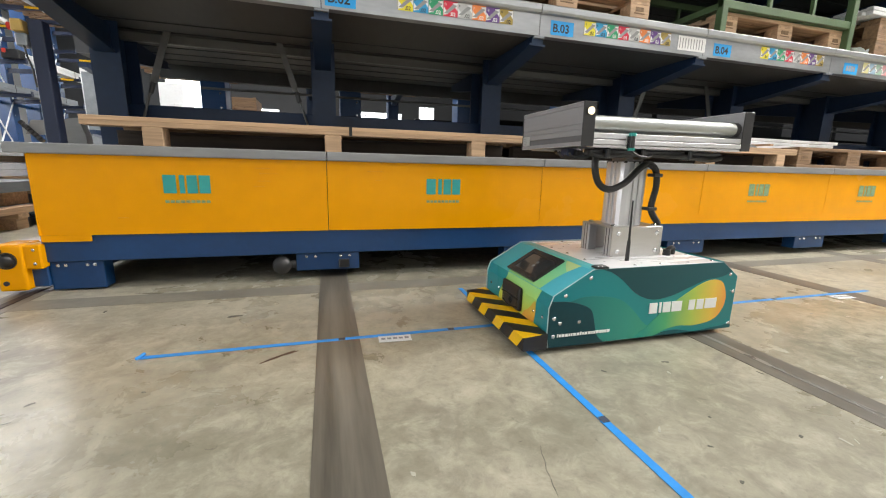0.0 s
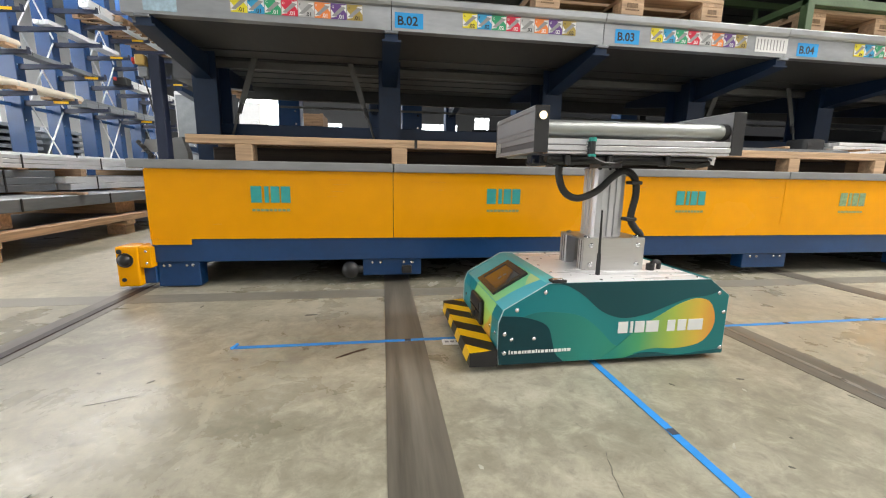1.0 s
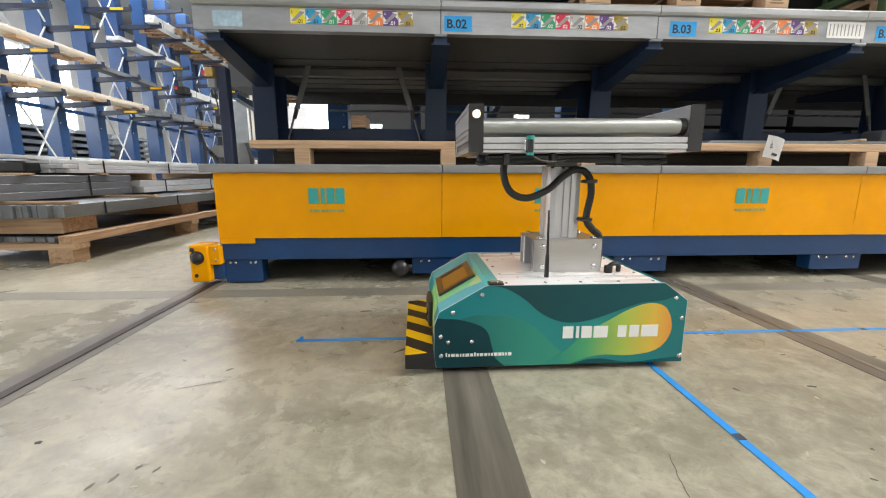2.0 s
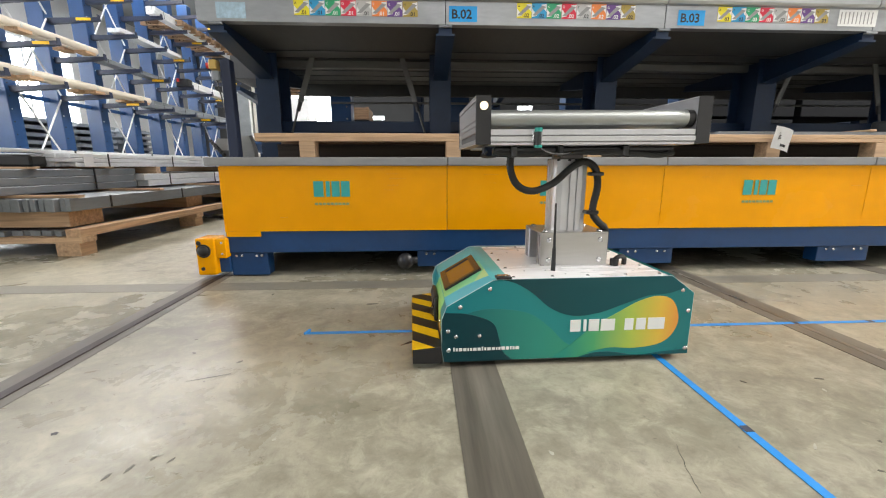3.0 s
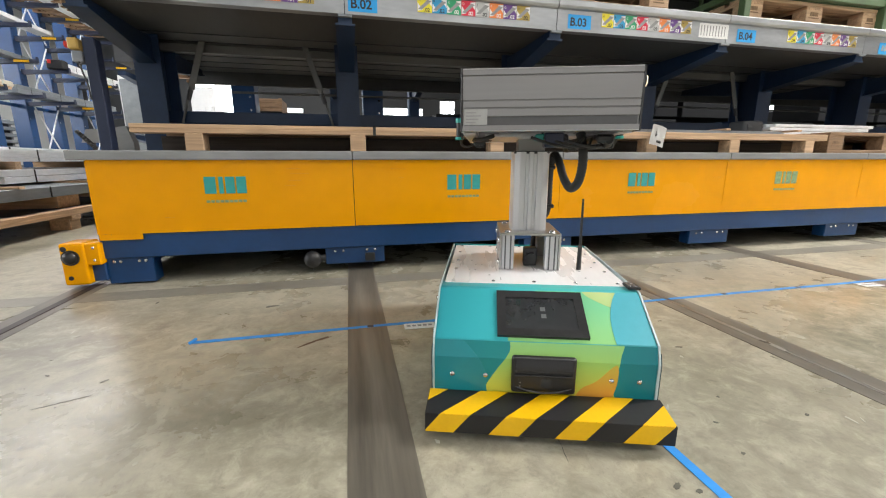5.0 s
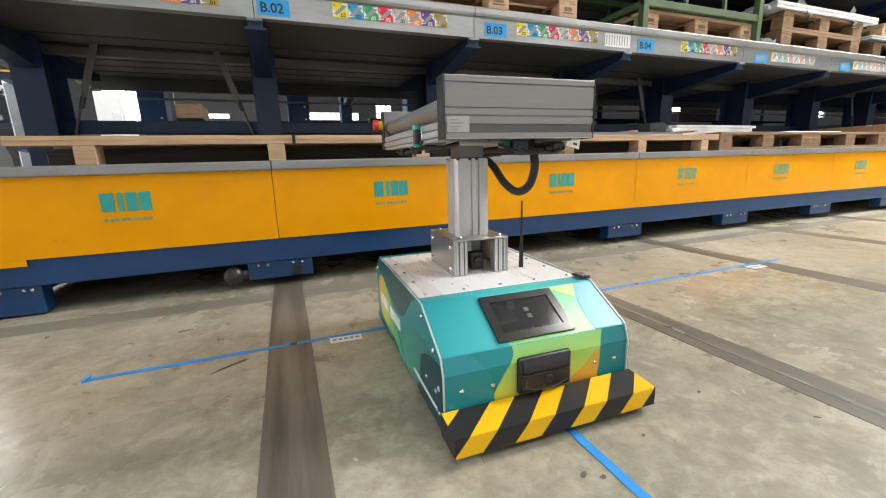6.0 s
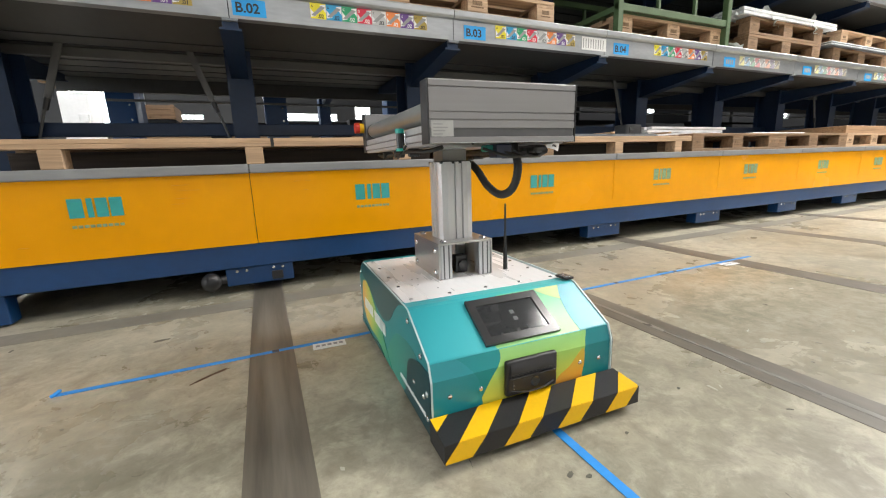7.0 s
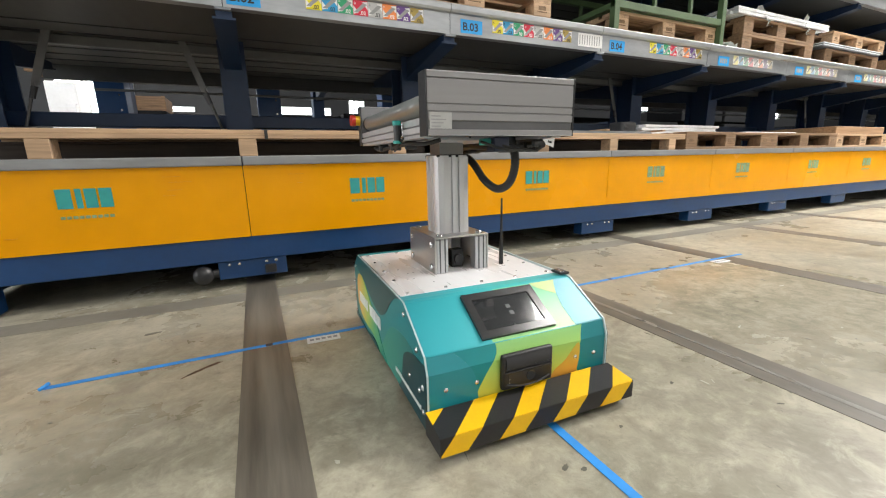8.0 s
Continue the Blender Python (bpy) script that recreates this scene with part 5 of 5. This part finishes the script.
# bumper with warning stripes
BW = 0.259
BP = [(0.6715, 0.02), (0.757, 0.0225), (0.757, 0.067), (0.6715, 0.0735)]
bumper = part("bumper", prism(BP, "y", -BW, BW, bevel=0.0008), BUMP_BLACK, robot, "black foam front bumper with yellow stripes")
a_top, b_top = Vector((0.6725, 0, 0.0736)), Vector((0.757, 0, 0.0671))
tn = Vector((0.0065, 0, 0.0845)).normalized()
for k in range(-1, 5):
    y0 = -0.279 + 0.139 * k
    top = clip(clip([(y0, 0.0), (y0 + 0.063, 0.0), (y0 - 0.023, 1.0), (y0 - 0.086, 1.0)], 1, 0, BW - 0.001), -1, 0, BW - 0.001)
    low = clip(clip([(y0 - 0.086, 0.0), (y0 - 0.023, 0.0), (y0 - 0.058, 1.0), (y0 - 0.121, 1.0)], 1, 0, BW - 0.001), -1, 0, BW - 0.001)
    for poly, at in ((top, lambda y, w: a_top + (b_top - a_top) * w + Vector((0, y, 0))), (low, lambda y, w: Vector((0.7572, y, 0.0672 - 0.0435 * w)))):
        if len(poly) < 3:
            continue
        nrm = tn if poly is top else Vector((1, 0, 0))
        bm = bmesh.new()
        lo = [bm.verts.new(at(*q)) for q in poly]
        hi = [bm.verts.new(v.co + nrm * 0.0009) for v in lo]
        bm.faces.new(lo)
        bm.faces.new(hi[::-1])
        for i in range(len(poly)):
            bm.faces.new((lo[i], hi[i], hi[(i + 1) % len(poly)], lo[(i + 1) % len(poly)]))
        part("stripe", bm, BUMP_YELLOW, bumper, "yellow warning stripe")

# latch, antenna, plug
latch = part("latch", box(0.464, 0.510, 0.226, 0.258, 0.2766, 0.2836, 0.003, seg=2), BLACK, robot, "black and steel latch on hood corner")
part("latch_plate", box(0.470, 0.504, 0.229, 0.25, 0.2836, 0.2855, 0.001), BOLT, latch)
ant = part("antenna", cyl((0.304, 0.151, 0.2725), (0.304, 0.151, 0.345), 0.0075, 14, r2=0.006), RUBBER, robot, "thin black rod antenna", True)
part("rod", cyl((0.304, 0.151, 0.345), (0.306, 0.150, 0.487), 0.0045, 10, r2=0.0028), RUBBER, ant, "", True)
plug = part("cable_plug", cyl((0.075, 0.1, 0.2725), (0.075, 0.1, 0.295), 0.014, 14), RUBBER, robot)
part("cable_stub", hose([(0.075, 0.1, 0.29), (0.06, 0.1, 0.302), (0.04, 0.095, 0.297), (0.035, 0.09, 0.2745)], 0.008, 8), RUBBER, plug)

# mast foot: two plates, four profile posts, cap
foot = part("mast_foot", box(0.098, 0.328, -0.09, 0.09, 0.379, 0.385, 0.001), STEEL, robot, "steel mast foot with bolted cheek plates")
for s in (1, -1):
    ch = part("cheek_plate", box(0.098, 0.328, *sorted((s * 0.085, s * 0.09)), 0.2728, 0.379, 0.0008), STEEL, foot)
    for x in (0.125, 0.3):
        for z in (0.292, 0.36):
            part("bolt", dome((x, s * 0.091, z), 0.0095, (1, 0.6, 1), seg=12), BOLT, ch, "", True)
    for x0 in (0.287, 0.1):
        bm = box(x0, x0 + 0.04, *sorted((s * 0.046, s * 0.0845)), 0.2728, 0.379, 0.003)
        pst = part("profile_post", bm, ALU, foot, "grooved aluminium profile post")
        for g in (-0.008, 0.008):
            part("groove", box(x0 + (0.0398 if x0 > 0.2 else -0.0006), x0 + (0.0406 if x0 > 0.2 else 0.0002), s * 0.065 + g - 0.0022, s * 0.065 + g + 0.0022, 0.275, 0.378), ALU_DARK, pst)
    for x in (0.12, 0.306):
        part("cap_bolt", dome((x, s * 0.066, 0.386), 0.011, (1, 1, 0.6), seg=12), BOLT, foot, "", True)
chain = part("cable_gland", box(0.24, 0.275, -0.012, 0.03, 0.2728, 0.33, 0.006, seg=2), BLACK, foot)
part("gland_ring", cyl((0.276, 0.01, 0.3), (0.285, 0.01, 0.3), 0.016, 14), BLACK, chain)

# mast
sec = []
HX, HY, MX = 0.056, 0.055, 0.22
for q in range(4):
    for (u, v) in ((-0.6, -1), (-0.32, -1), (-0.28, -0.9), (-0.14, -0.9), (-0.1, -1), (0.1, -1), (0.14, -0.9), (0.28, -0.9), (0.32, -1), (0.6, -1), (0.9, -0.9)):
        a = math.pi / 2 * q
        sec.append((MX + HX * (u * math.cos(a) - v * math.sin(a)), HY * (u * math.sin(a) + v * math.cos(a))))
mast = part("mast", prism(sec, "z", 0.385, 0.622), ALU, robot, "grooved aluminium lifting column")
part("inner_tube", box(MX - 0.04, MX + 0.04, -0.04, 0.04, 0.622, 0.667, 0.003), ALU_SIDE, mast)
part("seal", box(MX - 0.052, MX + 0.052, -0.052, 0.052, 0.616, 0.624, 0.002), BLACK, mast)

# conveyor, leaning up slightly to the rear
conv = part("conveyor", box(MX - 0.13, MX + 0.13, -0.1, 0.1, 0.0, 0.008), STEEL, robot, "aluminium roller conveyor head")
conv.matrix_basis = pose(0.0, 0.0, 0.667, 0, 0.5, 0)
XF, XR, CW = 0.567, -0.133, 0.193
for x0, x1, out in ((XF - 0.042, XF, 1), (XR, XR + 0.042, -1)):
    face = x1 if out > 0 else x0
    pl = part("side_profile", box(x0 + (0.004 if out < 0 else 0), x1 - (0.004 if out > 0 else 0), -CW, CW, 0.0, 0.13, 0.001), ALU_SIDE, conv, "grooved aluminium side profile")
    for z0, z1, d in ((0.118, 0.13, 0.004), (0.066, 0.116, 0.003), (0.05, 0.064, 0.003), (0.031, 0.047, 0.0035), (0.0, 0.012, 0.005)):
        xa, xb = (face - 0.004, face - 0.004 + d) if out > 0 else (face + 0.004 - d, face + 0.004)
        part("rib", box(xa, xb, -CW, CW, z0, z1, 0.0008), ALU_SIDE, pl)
    # Edge highlights painted as strips of paler aluminium than the profile.
    part("top_highlight", box(x0 + 0.001, x1 - 0.001, -CW, CW, 0.1302, 0.1322, 0.0006), ALU, pl, "highlight strip along the edge of the profile")
    part("bottom_highlight", box(face - 0.0036 if out > 0 else face - 0.0006, face + 0.0006 if out > 0 else face + 0.0036, -CW, CW, -0.001, 0.0105, 0.0006), ALU, pl)
    xa, xb = (face - 0.0046, face - 0.0036) if out > 0 else (face + 0.0036, face + 0.0046)
    part("recess", box(xa, xb, -CW + 0.004, CW - 0.004, 0.012, 0.031), ALU_DARK, pl)
    for s in (1, -1):
        part("end_cap", box(x0 - 0.001, x1 + 0.001, *sorted((s * CW, s * (CW + 0.004))), -0.002, 0.132, 0.001), BLACK, pl, "black plastic end cap")
    if out > 0:
        part("type_plate", box(face - 0.0012, face + 0.0003, -CW + 0.004, -CW + 0.056, 0.013, 0.047), SILVER, pl, "silver type plate with fine print")
        for k in range(4):
            part("print_bar", box(face + 0.0003, face + 0.0008, -CW + 0.008, -CW + 0.03 + 0.006 * (k % 3), 0.017 + 0.007 * k, 0.0195 + 0.007 * k), INK_GREY, pl)
for k in range(6):
    y = -0.165 + 0.066 * k
    part("roller", cyl((XR + 0.042, y, 0.072), (XF - 0.042, y, 0.072), 0.0245, 24), ROLLER, conv, "shiny zinc roller", True)
for s in (1, -1):
    for z0, z1, dy in ((0.024, 0.04, 0.0), (0.006, 0.02, 0.003), (-0.004, 0.004, 0.0)):
        part("rail", box(XR + 0.042, XF - 0.042, *sorted((s * (0.163 + dy), s * (0.194 + dy))), z0, z1, 0.001), ALU, conv)
    part("rail_web", box(XR + 0.042, XF - 0.042, *sorted((s * 0.165, s * 0.189)), -0.002, 0.038), ALU_SIDE, conv)
    sen = part("light_sensor", cyl((0.39, s * 0.209, -0.008), (0.39, s * 0.209, 0.038), 0.0088, 14), BLACK, conv, "black round light sensor with green rings", True)
    for za, zb in ((0.032, 0.043), (-0.012, -0.005)):
        part("sensor_ring", cyl((0.39, s * 0.209, za), (0.39, s * 0.209, zb), 0.0112, 16), LEDGREEN, sen, "green plastic ring", True)
    part("sensor_bracket", box(0.376, 0.404, *sorted((s * 0.196, s * 0.2005)), 0.002, 0.034, 0.001), BOLT, sen)
    part("motor_end", cyl((XR + 0.043, s * 0.165, 0.072), (XR + 0.062, s * 0.165, 0.072), 0.026, 16), BLACK, conv)
part("cable_tray", box(XR + 0.08, XF - 0.06, 0.12, 0.16, -0.026, -0.006, 0.006), BLACK, conv, "black cable tray under the conveyor")
part("loom", hose([(XF - 0.06, 0.15, -0.02), (0.45, 0.16, -0.028), (0.3, 0.15, -0.022), (0.12, 0.165, -0.026), (0.0, 0.155, -0.034), (-0.05, 0.16, -0.026)], 0.009, 8), RUBBER, conv)
part("loom", hose([(0.46, -0.12, -0.006), (0.43, -0.15, -0.014), (0.36, -0.17, -0.012), (0.2, -0.165, -0.016), (0.0, -0.155, -0.02), (-0.05, -0.16, -0.012)], 0.0055, 8), RUBBER, conv)
for x in (0.44, 0.3, 0.1):
    part("clamp", box(x, x + 0.018, 0.135, 0.178, -0.038, -0.004, 0.004), BLACK, conv)
part("valve_block", box(0.46, 0.49, 0.03, 0.06, -0.03, -0.004, 0.004), BLACK, conv)
part("valve_block", box(0.47, 0.5, -0.02, 0.02, -0.02, -0.004, 0.003), LEDGREEN, conv, "small green terminal block")
for k in range(3):
    part("wire", hose([(0.5, -0.03 + 0.03 * k, -0.012), (0.52, 0.02 + 0.03 * k, -0.03), (0.5, 0.07 + 0.03 * k, -0.034), (0.47, 0.1 + 0.02 * k, -0.014)], 0.0035, 6), RUBBER, conv, "", True)
part("control_box", box(0.475, 0.515, 0.0, 0.045, -0.036, -0.002, 0.003), DARK_BLUE, conv, "small dark blue control box")
part("wire", hose([(0.41, -0.2, 0.0), (0.37, -0.205, -0.022), (0.3, -0.19, -0.028), (0.24, -0.16, -0.014), (0.2, -0.12, -0.006)], 0.0035, 6), RUBBER, conv, "", True)
part("wire", hose([(0.4, 0.2, 0.0), (0.36, 0.205, -0.026), (0.3, 0.19, -0.03), (0.26, 0.16, -0.02)], 0.0035, 6), RUBBER, conv, "", True)
for x in (0.33, 0.19, 0.05):
    part("bracket", box(x, x + 0.014, -0.172, -0.14, -0.026, -0.004, 0.003), BLACK, conv)
part("mount_plate", box(0.05, 0.42, -0.14, 0.14, -0.006, 0.0), ALU, conv)
btn = part("button_ring", cyl((XF - 0.021, CW + 0.003, 0.103), (XF - 0.021, CW + 0.009, 0.103), 0.0135, 20), BLACK, conv)
part("lit_button", cyl((XF - 0.021, CW + 0.009, 0.103), (XF - 0.021, CW + 0.012, 0.103), 0.0115, 20), LAMP_WHITE, btn, "glowing white push button")
es = part("stop_collar", cyl((XR + 0.021, -CW - 0.003, 0.085), (XR + 0.021, -CW - 0.02, 0.085), 0.017, 18), BUMP_YELLOW, conv, "yellow collar of the stop button")
part("stop_button", cyl((XR + 0.021, -CW - 0.02, 0.085), (XR + 0.021, -CW - 0.036, 0.085), 0.019, 18), RED, es, "red emergency stop button")

# corrugated conduit from the conveyor down the mast
con = part("conduit", hose([(0.434, 0.1, 0.665), (0.444, 0.108, 0.6), (0.42, 0.106, 0.543), (0.366, 0.098, 0.522), (0.298, 0.092, 0.546), (0.242, 0.086, 0.592), (0.198, 0.08, 0.614), (0.158, 0.078, 0.596), (0.142, 0.076, 0.54), (0.152, 0.074, 0.455), (0.128, 0.07, 0.417), (0.096, 0.058, 0.39), (0.086, 0.045, 0.34), (0.085, 0.04, 0.2745)], 0.0115, 12, None, 0.06, 14), RUBBER, robot, "black corrugated conduit", True)
for x, z in ((0.146, 0.575), (0.154, 0.45)):
    part("cable_tie", box(x - 0.018, x + 0.024, 0.053, 0.09, z - 0.006, z + 0.006, 0.003), BLACK, con)


def motions():
    walk(robot, [(t, pose(x, y, 0, 0, 0, a)) for t, x, y, a in (
        (0.0, 1.326, -0.787, 180.4), (0.5, 1.139, -0.788, 180.4), (1.0, 0.952, -0.790, 180.4), (1.5, 0.769, -0.793, 180.7), (2.0, 0.589, -0.793, 180.6),
        (2.2, 0.584, -0.793, 180.5), (2.6, 0.583, -0.793, 180.4), (2.9, 0.583, -0.793, 180.8), (3.1, 0.583, -0.792, 183.7), (3.3, 0.583, -0.793, 190.0),
        (3.5, 0.582, -0.794, 198.0), (4.0, 0.588, -0.789, 215.0), (4.2, 0.590, -0.789, 222.0), (4.8, 0.597, -0.791, 244.0), (5.1, 0.601, -0.794, 255.0), (5.3, 0.603, -0.794, 261.6),
        (5.5, 0.605, -0.794, 266.7), (5.6, 0.606, -0.796, 267.5), (5.8, 0.607, -0.800, 267.9), (6.2, 0.608, -0.803, 268.0), (7.0, 0.608, -0.805, 268.1), (8.0, 0.608, -0.805, 268.1))])


motions()
